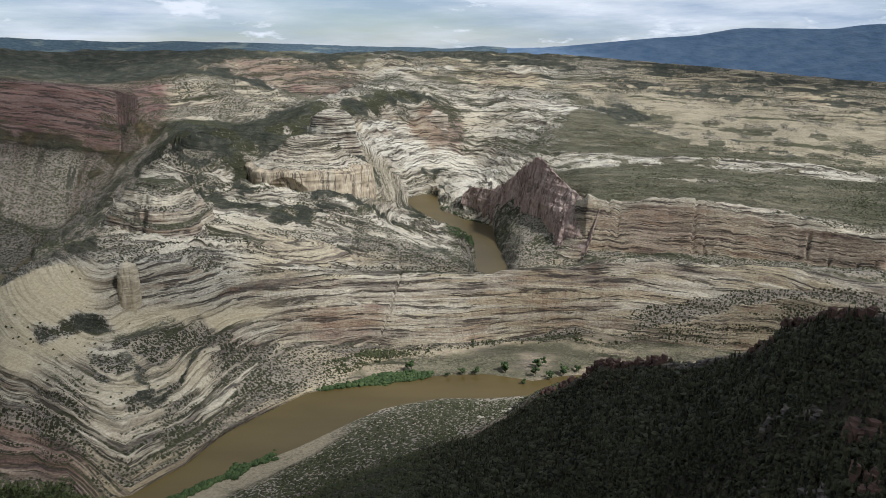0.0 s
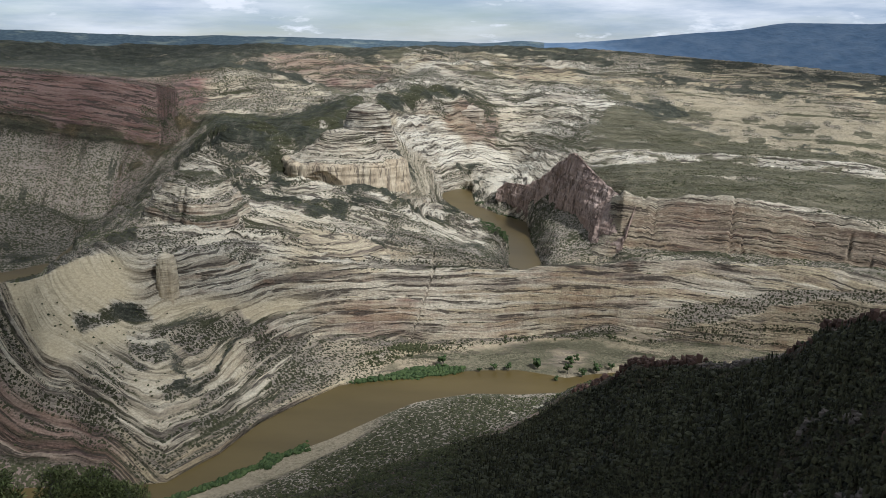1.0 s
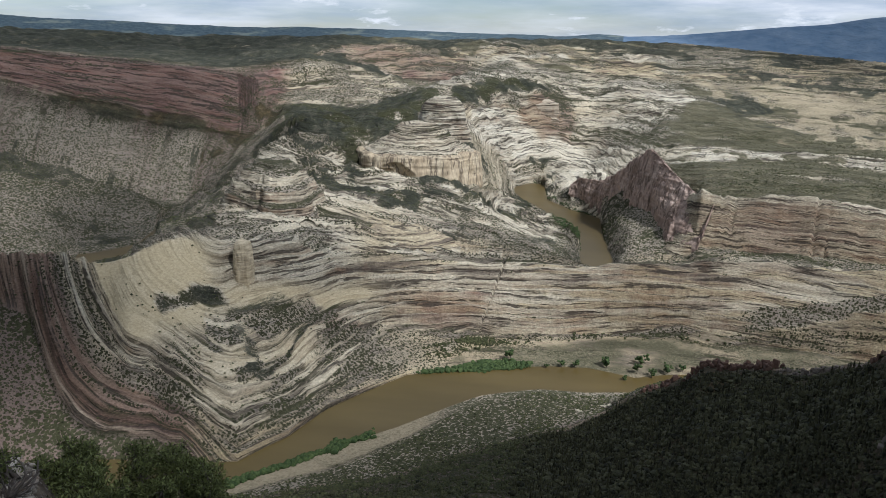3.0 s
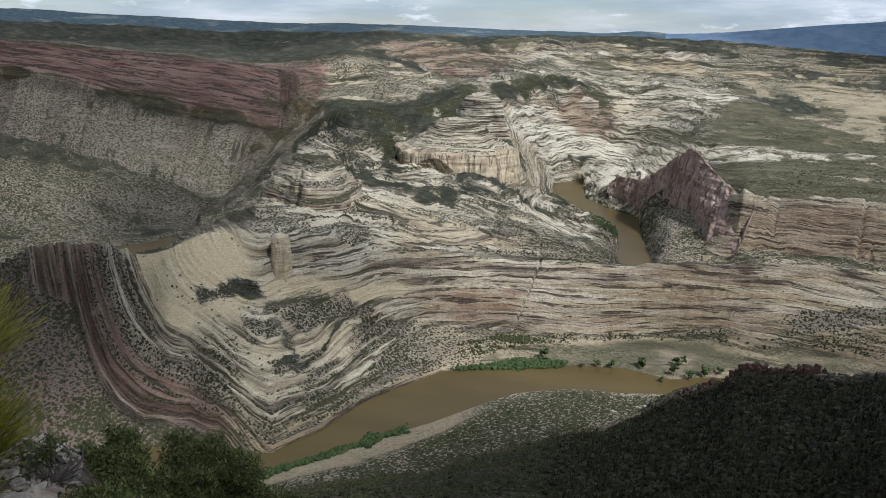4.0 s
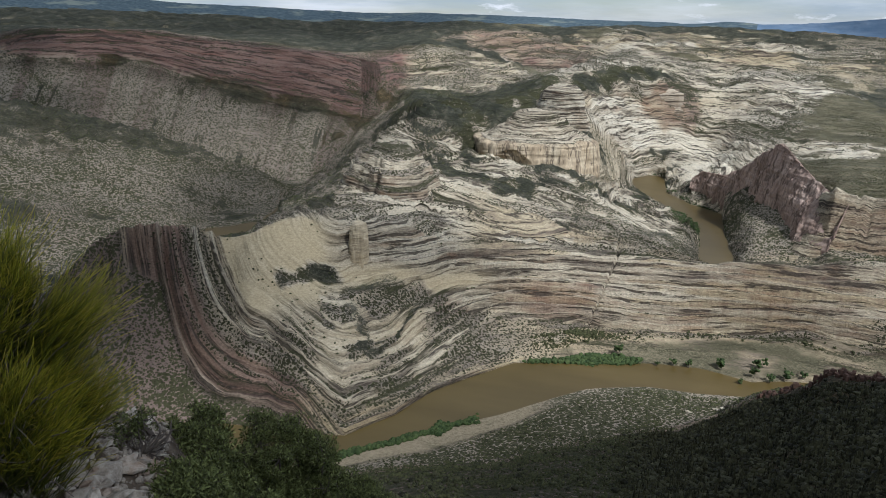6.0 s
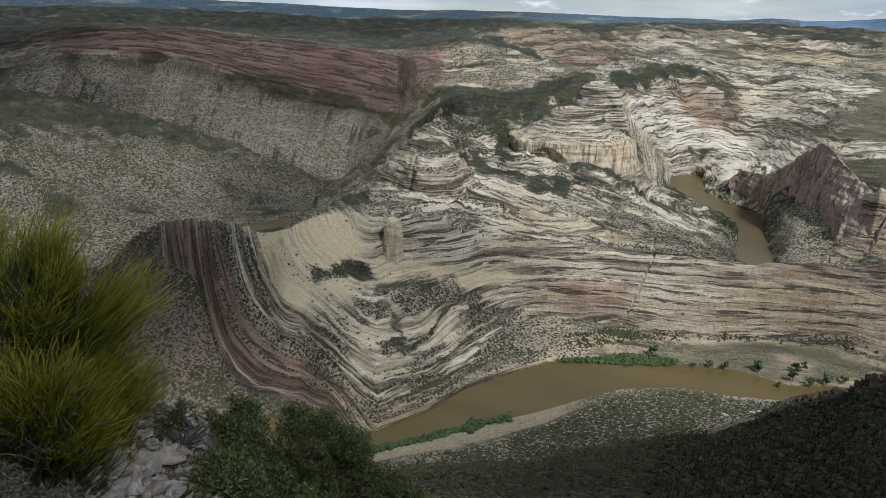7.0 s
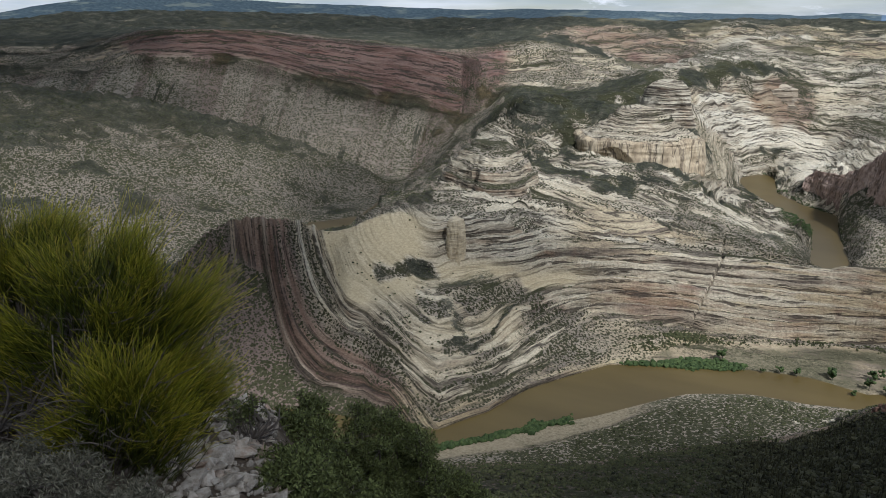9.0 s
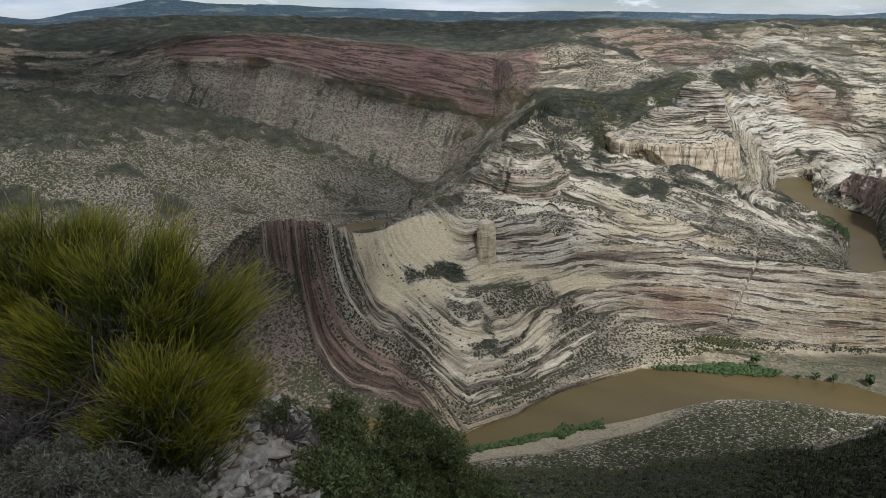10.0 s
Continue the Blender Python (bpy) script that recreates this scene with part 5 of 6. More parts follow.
def scatter(name, places, sizes, shapes, material, label, category, seed, lift=0.3, tall=None):
    rng = np.random.default_rng(seed)
    which, turn = rng.integers(len(shapes), size=len(places)), rng.uniform(0, 2 * math.pi, len(places))
    verts, tris, off = [], [], 0
    tall = np.ones(len(places)) if tall is None else tall
    for s, (v, f) in enumerate(shapes):
        m = np.nonzero(which == s)[0]
        if not len(m):
            continue
        c, sn = np.cos(turn[m])[:, None], np.sin(turn[m])[:, None]
        x = (v[:, 0] * c - v[:, 1] * sn) * sizes[m][:, None]
        y = (v[:, 0] * sn + v[:, 1] * c) * sizes[m][:, None]
        z = (v[:, 2] + lift) * (sizes[m] * tall[m])[:, None]
        p = np.stack([x, y, z], axis=-1) + places[m][:, None, :]
        verts.append(p.reshape(-1, 3))
        tris.append((f[None] + (np.arange(len(m)) * len(v))[:, None, None]).reshape(-1, f.shape[1]) + off)
        off += len(m) * len(v)
    return tagged(sheet(name, np.concatenate(verts), np.concatenate(tris), material, soft=False), label, category, kind="stuff")


def pick(weight, count, seed):
    """count random points of the land, by weight per square metre; returns places and their column and row."""
    L = LAND
    dr = np.gradient(L["r"], axis=1)
    area = L["r"] * dr
    w = np.clip(weight, 0, None) * area
    c = np.cumsum(w.ravel())
    rng = np.random.default_rng(seed)
    at = np.searchsorted(c, rng.uniform(0, c[-1], count))
    i, j = np.minimum(at // ROWS, COLUMNS - 2), np.minimum(at % ROWS, ROWS - 2)
    u, v = rng.uniform(0, 1, count), rng.uniform(0, 1, count)
    P = np.stack([L["x"], L["y"], L["z"]], axis=-1)
    p = (P[i, j] * ((1 - u) * (1 - v))[:, None] + P[i + 1, j] * (u * (1 - v))[:, None]
         + P[i, j + 1] * ((1 - u) * v)[:, None] + P[i + 1, j + 1] * (u * v)[:, None])
    return p, i, j


def grow():
    L, k, az = LAND, LAND["k"], LAND["az"]
    dz = np.abs(np.gradient(L["z"], axis=1) / np.maximum(np.gradient(L["r"], axis=1), 0.05))
    gentle = 1 - smooth(dz, 0.7, 1.6)
    spots = smooth(fractal(L["x"] / 70, L["y"] / 70, 0, 4, 61), -0.35, 0.5)
    dry = (1 - L["flat"]) * between(k, "flat_back", "red_rim", 0.2)
    shelf = smooth(wave(L["bed"] / 5.5, L["x"] / 260, L["y"] / 260, 72), 0.38, 0.62)
    w = dry * gentle * (0.04 + spots ** 2) * (0.25 + FIELDS["cover"]) * (0.15 + shelf)
    w = w * np.where(FIELDS["pale"] > 0.4, 0.5, 1)
    w = w + 0.35 * between(k, AT["second_rim"] + 0.3, "red_rim", 0.2) * smooth(az, 8, 11) * (0.3 + spots)
    w = w * (1 + 1.5 * between(k, "crest_left", "red_mid", 0.2) * (az < -20))
    w = w + 0.5 * smooth(FIELDS["wood"], 0.4, 0.8) * between(k, "flat_back", "red_rim", 0.2) + 0.25 * FIELDS["talus"] * between(k, "flat_back", "red_foot", 0.2)
    w = w * (1 - 0.75 * between(k, "second_foot", "second_rim", 0.3) * between(az, 4.2, 8.6, 0.4))
    p, i, j = pick(w, 44000, 1)
    rng = np.random.default_rng(5)
    scatter("juniper_scrub", p, rng.uniform(2.0, 5.2, len(p)), clump_shapes(6, 10, 0.8, 0.35, 0), JUNIPER,
            "dark green junipers dotted over the dry rock slopes", "scrub", 2)
    low = between(k, AT["spur"] - 0.45 * (1 - smooth(az, -3, 2)), "bank_back", 0.1) * (az > -34)
    p, i, j = pick(low * (0.3 + spots), 20000, 3)
    scatter("riverside_scrub", p, np.clip(rng.lognormal(0.95, 0.35, len(p)), 1.4, 5.5), clump_shapes(6, 20, 0.8, 0.35, 0), JUNIPER,
            "grey-green scrub on the low ground by the river", "scrub", 4)
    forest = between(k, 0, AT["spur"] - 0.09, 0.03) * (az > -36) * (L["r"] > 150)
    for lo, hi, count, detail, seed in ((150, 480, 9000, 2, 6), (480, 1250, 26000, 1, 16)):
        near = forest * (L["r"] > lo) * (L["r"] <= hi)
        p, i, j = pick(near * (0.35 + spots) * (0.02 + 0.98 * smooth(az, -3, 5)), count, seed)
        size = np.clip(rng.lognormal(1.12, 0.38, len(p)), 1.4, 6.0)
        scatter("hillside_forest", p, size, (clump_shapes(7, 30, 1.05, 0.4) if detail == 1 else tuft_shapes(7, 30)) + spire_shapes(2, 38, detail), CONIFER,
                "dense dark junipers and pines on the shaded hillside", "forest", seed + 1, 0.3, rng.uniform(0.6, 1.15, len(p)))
    p, i, j = pick(forest * (0.15 + spots) * (1 - smooth(az, -3, 5)), 9000, 18)
    scatter("hillside_scrub", p, np.clip(rng.lognormal(0.75, 0.4, len(p)), 0.9, 4.5), tuft_shapes(6, 70), JUNIPER,
            "olive green scrub on the open brown hillside", "scrub", 19)
    # green fringe of the bank
    fringe = (np.abs(k - AT["bank_near"] + 0.16) < 0.03 + 0.26 * smooth(wave(az * 0.8, 0.5, 0, 63) + 0.2 * wave(az * 4, 0.5, 0, 64), 0.2, 0.9)) * between(az, -30, -13.5, 0.6)
    p, i, j = pick(fringe * 1.0, 2600, 8)
    scatter("willow_thicket", p, np.clip(rng.lognormal(1.3, 0.4, len(p)), 1.5, 8.0), clump_shapes(6, 40, 0.9, 0.4, 1), WILLOW,
            "bright green willow thicket along the sand bank", "thicket", 9)
    far = (np.abs(k - AT["bank_far"] - 0.2) < 0.06 + 0.2 * wave(az * 1.1, 0.5, 0, 65)) * between(az, -9.6, -1.0, 0.4)
    p, i, j = pick(far * 1.0, 1300, 10)
    scatter("willow_thicket", p, np.clip(rng.lognormal(1.45, 0.4, len(p)), 2.0, 10.0), clump_shapes(6, 50, 0.95, 0.4, 1), WILLOW,
            "dense green thicket on the far river bank", "thicket", 11)

    hedge = between(k, 4.98, 5.5, 0.1) * between(az, -9, 13, 1.0)
    p, i, j = pick(hedge * (0.1 + spots ** 2), 900, 20)
    scatter("foothill_scrub", p, np.clip(rng.lognormal(1.3, 0.4, len(p)), 2.0, 8.0), tuft_shapes(6, 80), JUNIPER,
            "dark green shrubs along the foot of the cliff", "scrub", 21)
    bank = (np.abs(k - AT["second_rim"] - 0.08) < 0.09) * between(az, -1.4, 4.0, 0.2) + 1.3 * (np.abs(k - AT["second_foot"] + 0.08) < 0.1) * between(az, 0.2, 2.3, 0.3)
    p, i, j = pick(bank * 1.0, 900, 14)
    scatter("willow_thicket", p, rng.uniform(2.5, 6.0, len(p)), clump_shapes(6, 60, 0.8, 0.4, 1), WILLOW,
            "green scrub along the winding river", "thicket", 15)


grow()

# ---- clouds overhead, out of view, added to shade parts of the land ----
def cloud(az, r, wide, deep, thin, label, seed, high=2600.0, ground=200.0):
    """An unseen flat-based cloud, added so that its shade falls round the bearing az at the distance r; thin: the share
    of the sun that it lets through.
    """
    way = bearing(SUN_BEARING, math.cos(radians(SUN_HEIGHT)), math.sin(radians(SUN_HEIGHT)))
    at = bearing(az, r, ground) + way * ((high - ground) / way.z)
    u, v = 72, 24
    U, V = np.meshgrid(np.linspace(0, 1, u), np.linspace(0, 1, v), indexing="ij")
    t, s = 2 * math.pi * U, np.sin(math.pi * V)
    rim = 1 + 0.22 * fractal(np.cos(t) * 1.5 + seed, np.sin(t) * 1.5, 0, 4, seed)
    x, y = wide * rim * s * np.cos(t), deep * rim * s * np.sin(t)
    z = np.where(V < 0.5, 260 * np.cos(math.pi * V), 60 * np.cos(math.pi * V))
    z = z + np.where(V < 0.5, 70, 20) * fractal(x / 200, y / 200, 0, 4, seed + 1) * s
    a = radians(az)
    px, py = x * math.cos(a) + y * math.sin(a), -x * math.sin(a) + y * math.cos(a)
    p = np.stack([px, py, z], axis=-1).reshape(-1, 3)
    ids = np.arange(u * v).reshape(u, v)
    q = np.stack([ids[:-1, :-1], ids[1:, :-1], ids[1:, 1:], ids[:-1, 1:]], axis=-1).reshape(-1, 4)
    edge = 1 - smooth(s.ravel(), 0.78, 1.0)
    # each ray meets the cloud's top and its base
    ob = sheet("cloud", p, q, CLOUD, dict(thin=1 - (1 - thin ** 0.5) * edge))
    ob.location = at
    tagged(ob, label, "cloud", kind="structure")


cloud(31, 520, 270, 420, 0.12, "unseen dense grey cloud added to shade the near hillside", 3, ground=400)
cloud(-40, 6, 150, 150, 0.05, "unseen small grey cloud added to shade the overlook", 5, ground=598)
cloud(-44, 2750, 1400, 1350, 0.62, "unseen wide grey cloud added to shade the red canyon wall", 9)
cloud(-53, 3800, 800, 620, 0.14, "unseen grey cloud added to shade the side canyon", 61, ground=300)
cloud(-37, 3450, 1100, 460, 0.62, "unseen grey cloud added to shade the canyon rim", 41)
cloud(-36, 4500, 2400, 650, 0.45, "unseen long grey cloud added to shade the far plateau", 15, ground=500)
cloud(-42, 1300, 320, 300, 0.22, "unseen small grey cloud added to shade the upturned rocks", 53)
cloud(-12, 860, 430, 330, 0.6, "unseen small grey cloud added to shade the near slope", 79, ground=30)
cloud(-50, 3080, 620, 260, 0.25, "unseen grey cloud added to shade the mesa crest", 77, ground=340)
cloud(-1, 4250, 800, 360, 0.9, "unseen grey cloud added to dim the far benches", 47, ground=450)
cloud(24, 4650, 1700, 330, 0.35, "unseen long grey cloud added to shade the mountain", 21, ground=500)
cloud(-29, 2380, 230, 420, 0.35, "unseen small grey cloud added to shade the narrow canyon", 71)
cloud(6.5, 2300, 260, 240, 0.8, "unseen small thin cloud added to soften the sun on the rock fin", 73)
cloud(20, 1560, 500, 250, 0.85, "unseen thin veil of cloud added to dim the long cliff", 75)
cloud(-30, 1280, 600, 330, 0.42, "unseen thin veil of cloud added to dim the rock slopes", 33)

# ---- the overlook: ground, stones and bushes close by ----
def overlook_height(x, y):
    """The bare ground of the overlook, which falls away ahead and to the right."""
    az, r = np.degrees(np.arctan2(x, y)), np.hypot(x, y)
    lip = np.interp(az, [-180, -110, -64, -52, -44, -38, -33, -24, 10, 60, 180], [9, 8.5, 7.5, 6.6, 4.3, 3.9, 3.6, 2.4, 1.2, 3.0, 9])
    z = EYE - np.interp(az, [-180, -100, -60, -50, -42, -38.5, -34, -28, 0, 60, 180], [1.7, 1.6, 1.62, 1.8, 1.98, 2.1, 2.55, 2.65, 2.3, 1.8, 1.7])
    lip = lip + 0.35 * fractal(az / 4.0, r * 0.4, 0, 4, 203)
    z = z - 0.06 * np.clip(r - 3.2, 0, None) - np.clip(r - lip, 0, None) ** 1.4 * 1.1
    return z + 0.05 * fractal(x * 1.1, y * 1.1, 0, 4, 201) + 0.035 * fractal(x * 5, y * 5, 0, 4, 202)


def stony_material():
    m, nt, bsdf = material("stony_soil")
    pos = position(nt)
    grit, fine = noise_node(nt, pos, 9.0, 6, 0.7), noise_node(nt, pos, 45.0, 4, 0.7)
    cell = nt.nodes.new("ShaderNodeTexVoronoi")
    cell.inputs["Scale"].default_value = 26
    nt.links.new(pos, cell.inputs["Vector"])
    chips = ramp(nt, cell.outputs["Distance"], [(0.2, 1.0), (0.34, 0.0)])
    colour = ramp(nt, grit, [(0.3, (0.06, 0.044, 0.03)), (0.55, (0.14, 0.108, 0.078)), (0.75, (0.26, 0.21, 0.16))])
    colour = blend(nt, sums(nt, "MULTIPLY", chips, ramp(nt, fine, [(0.45, 0.0), (0.6, 0.8)])), colour, (0.33, 0.30, 0.26))
    finish(nt, bsdf, colour, 0.95, sums(nt, "ADD", grit, sums(nt, "ADD", fine, chips)), 0.03, 0.8)
    return m


def stone_material():
    m, nt, bsdf = material("pale_limestone")
    info = nt.nodes.new("ShaderNodeObjectInfo").outputs["Random"]
    grain, stain = noise_node(nt, position(nt), 22.0, 7, 0.7), noise_node(nt, position(nt), 5.0, 4, 0.6)
    colour = ramp(nt, grain, [(0.28, (0.18, 0.145, 0.11)), (0.5, (0.48, 0.42, 0.345)), (0.7, (0.68, 0.62, 0.53))])
    colour = blend(nt, ramp(nt, stain, [(0.54, 0.0), (0.68, 0.7)]), colour, (0.34, 0.185, 0.10))
    colour = blend(nt, 1.0, colour, ramp(nt, info, [(0.0, 0.72), (1.0, 1.1)]), "MULTIPLY")
    finish(nt, bsdf, colour, 0.9, grain, 0.02, 0.9)
    return m


def plain_bark(name, dark, light):
    m, nt, bsdf = material(name)
    grain = noise_node(nt, scaled(nt, position(nt), (30, 30, 8)), 1.0, 5, 0.6)
    finish(nt, bsdf, ramp(nt, grain, [(0.3, dark), (0.7, light)]), 0.9, grain, 0.01, 0.7)
    return m


def stem_material():
    """Jointed green stems, yellower towards their tips; the dark foot colour paints the shade inside the bush."""
    m, nt, bsdf = material("broom_stems")
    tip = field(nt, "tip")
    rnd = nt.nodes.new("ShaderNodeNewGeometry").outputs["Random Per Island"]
    # near-black green: shade of the bush's inside put into the stem colour
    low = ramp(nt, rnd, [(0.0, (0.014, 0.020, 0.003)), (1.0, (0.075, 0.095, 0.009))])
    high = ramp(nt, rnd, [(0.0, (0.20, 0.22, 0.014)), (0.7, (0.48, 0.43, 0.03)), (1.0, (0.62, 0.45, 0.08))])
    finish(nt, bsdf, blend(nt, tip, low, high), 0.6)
    return m


def blade_material(name, dark, light, rough=0.7):
    m, nt, bsdf = material(name)
    rnd = nt.nodes.new("ShaderNodeNewGeometry").outputs["Random Per Island"]
    finish(nt, bsdf, ramp(nt, rnd, [(0.0, dark), (1.0, light)]), rough)
    return m


SOIL, STONE = stony_material(), stone_material()
STEM = stem_material()
DEAD = plain_bark("dead_twig_bark", (0.065, 0.052, 0.042), (0.20, 0.17, 0.145))
BARK = plain_bark("shrub_bark", (0.05, 0.04, 0.032), (0.15, 0.125, 0.105))
SHRUB_LEAF = blade_material("shrub_leaves", (0.03, 0.034, 0.012), (0.21, 0.24, 0.08))
SAGE_LEAF = blade_material("sage_leaves", (0.06, 0.058, 0.036), (0.27, 0.25, 0.18))


def part(name, verts, faces, material, parent, label="", attrs=None):
    ob = sheet(name, np.asarray(verts), np.asarray(faces), material, attrs)
    ob.parent = parent
    if label:
        tagged(ob, label)
    return ob


def build_overlook():
    az = np.radians(np.concatenate([np.linspace(-180, -75, 40), np.linspace(-74.6, -18, 190), np.linspace(-17, 180, 70)]))
    r = np.concatenate([[0.05], np.linspace(0.4, 10.5, 90)])
    A, Rr = np.meshgrid(az, r, indexing="ij")
    x, y = Rr * np.sin(A), Rr * np.cos(A)
    v = np.stack([x, y, overlook_height(x, y)], axis=-1).reshape(-1, 3)
    ids = np.arange(len(v)).reshape(A.shape)
    q = np.stack([ids[:-1, :-1], ids[1:, :-1], ids[1:, 1:], ids[:-1, 1:]], axis=-1).reshape(-1, 4)
    tagged(sheet("overlook_ground", v, q, SOIL), "stony brown soil of the overlook edge", "ground", kind="structure")


build_overlook()


def on_ground(az, r, lift=0.0):
    p = bearing(az, r, 0)
    return Vector((p.x, p.y, float(overlook_height(np.array(p.x), np.array(p.y))) + lift))


def stone_mesh(seed):
    rng = np.random.default_rng(seed)
    bm = bmesh.new()
    for _ in range(16):
        bm.verts.new(rng.normal(size=3) * (0.5, 0.38, 0.26))
    got = bmesh.ops.convex_hull(bm, input=bm.verts)
    bmesh.ops.delete(bm, geom=list({e for e in got["geom_interior"] + got["geom_unused"] if isinstance(e, bmesh.types.BMVert)}), context="VERTS")
    bmesh.ops.bevel(bm, geom=bm.edges[:], offset=0.014, segments=1, affect="EDGES")
    me = bpy.data.meshes.new("stone")
    bm.to_mesh(me)
    bm.free()
    xs = np.array([v.co[:] for v in me.vertices])
    me.transform(Matrix.Scale(1 / (xs.max(axis=0) - xs.min(axis=0)).max(), 4))
    me.materials.append(STONE)
    return me


def lay_stones():
    shapes = [stone_mesh(300 + i) for i in range(14)]
    rng = np.random.default_rng(77)
    spots = [(-43.6, 3.95, 0.30), (-42.6, 3.85, 0.27), (-41.6, 3.95, 0.26), (-42.9, 3.4, 0.3), (-43.9, 3.6, 0.22), (-42.0, 3.5, 0.25),
             (-41.2, 3.5, 0.27), (-43.4, 3.3, 0.24), (-44.4, 3.3, 0.28), (-41.8, 3.2, 0.22), (-44.6, 3.8, 0.2), (-43.2, 3.1, 0.24)]
    spots = [(a, b, c * 0.55) for a, b, c in spots]
    for i in range(290):
        az, r = rng.uniform(-48, -38.5), rng.uniform(2.85, 4.1)
        spots.append((az, r, float(np.clip(rng.lognormal(-2.85, 0.5), 0.03, 0.15))))
    for i in range(50):
        spots.append((rng.uniform(-61, -48), rng.uniform(2.9, 5.5), float(np.clip(rng.lognormal(-2.8, 0.5), 0.03, 0.16))))
    for i, (az, r, size) in enumerate(spots):
        ob = new("stone", shapes[i % len(shapes)])
        p = on_ground(az, r, size * 0.14)
        ob.matrix_world = Matrix.LocRotScale(p, Euler((rng.uniform(-0.4, 0.4), rng.uniform(-0.4, 0.4), rng.uniform(0, 6.28))), Vector((size,) * 3))
        big = size > 0.13
        tagged(ob, "large angular pale limestone block on the overlook soil" if big else "small broken pale limestone piece on the soil",
               "stone", group="stones on the overlook", kind="")


lay_stones()


def gravel():
    """Broken chips between the stones, too many to count."""
    rng = np.random.default_rng(78)
    bm = bmesh.new()
    bmesh.ops.create_icosphere(bm, subdivisions=1, radius=0.5)
    for v in bm.verts:
        v.co *= rng.uniform(0.65, 1.2)
    base = np.array([v.co[:] for v in bm.verts])
    tri = np.array([[v.index for v in f.verts] for f in bm.faces])
    bm.free()
    vs, fs = [], []
    for i in range(900):
        az, r = (rng.uniform(-48, -38.5), rng.uniform(2.8, 4.2)) if i < 650 else (rng.uniform(-61, -47), rng.uniform(2.8, 5.5))
        size = float(np.clip(rng.lognormal(-3.7, 0.4), 0.012, 0.05))
        m = np.array(Euler((rng.uniform(-1, 1), rng.uniform(-1, 1), rng.uniform(0, 6.28))).to_matrix())
        vs.append((base * rng.uniform(0.6, 1.2, 3)) @ m.T * size + np.array(on_ground(az, r, size * 0.15)))
        fs.append(tri + i * len(base))
    tagged(sheet("gravel", np.concatenate(vs), np.concatenate(fs), STONE), "pale broken limestone chips strewn over brown soil", "gravel", kind="stuff")


gravel()


def tubes(starts, bends, ends, thick, sides=3, steps=3, taper=0.35):
    """Many thin bent tubes at once: quadratic curves. Returns verts, quads and how far along each vertex lies."""
    n = len(starts)
    t = np.linspace(0, 1, steps + 1)[None, :, None]
    c = starts[:, None] * (1 - t) ** 2 + 2 * bends[:, None] * t * (1 - t) + ends[:, None] * t ** 2
    d = np.gradient(c, axis=1)
    d = d / np.maximum(np.linalg.norm(d, axis=-1, keepdims=True), 1e-9)
    ref = np.where(np.abs(d[..., 2:]) > 0.9, np.array([1.0, 0, 0]), np.array([0, 0, 1.0]))
    a = np.cross(d, ref)
    a = a / np.maximum(np.linalg.norm(a, axis=-1, keepdims=True), 1e-9)
    b = np.cross(d, a)
    rad = (np.asarray(thick)[:, None] * (1 - (1 - taper) * t[..., 0]))[..., None]
    ring = [c + rad * (a * math.cos(2 * math.pi * s / sides) + b * math.sin(2 * math.pi * s / sides)) for s in range(sides)]
    v = np.stack(ring, axis=2)
    ids = np.arange(v.size // 3).reshape(n, steps + 1, sides)
    nxt = np.roll(ids, -1, axis=2)
    q = np.stack([ids[:, :-1], nxt[:, :-1], nxt[:, 1:], ids[:, 1:]], axis=-1).reshape(-1, 4)
    along = np.broadcast_to(t[..., 0][:, :, None], (n, steps + 1, sides)).reshape(-1)
    return v.reshape(-1, 3), q, along


def split_tubes(name, v, q, n, material, parent):
    """Each of n equal tubes as a part of its own."""
    pv, pq = len(v) // n, len(q) // n
    for i in range(n):
        part(name, v[i * pv:(i + 1) * pv], q[i * pq:(i + 1) * pq] - i * pv, material, parent)


def unit(a):
    return a / np.maximum(np.linalg.norm(a, axis=-1, keepdims=True), 1e-9)


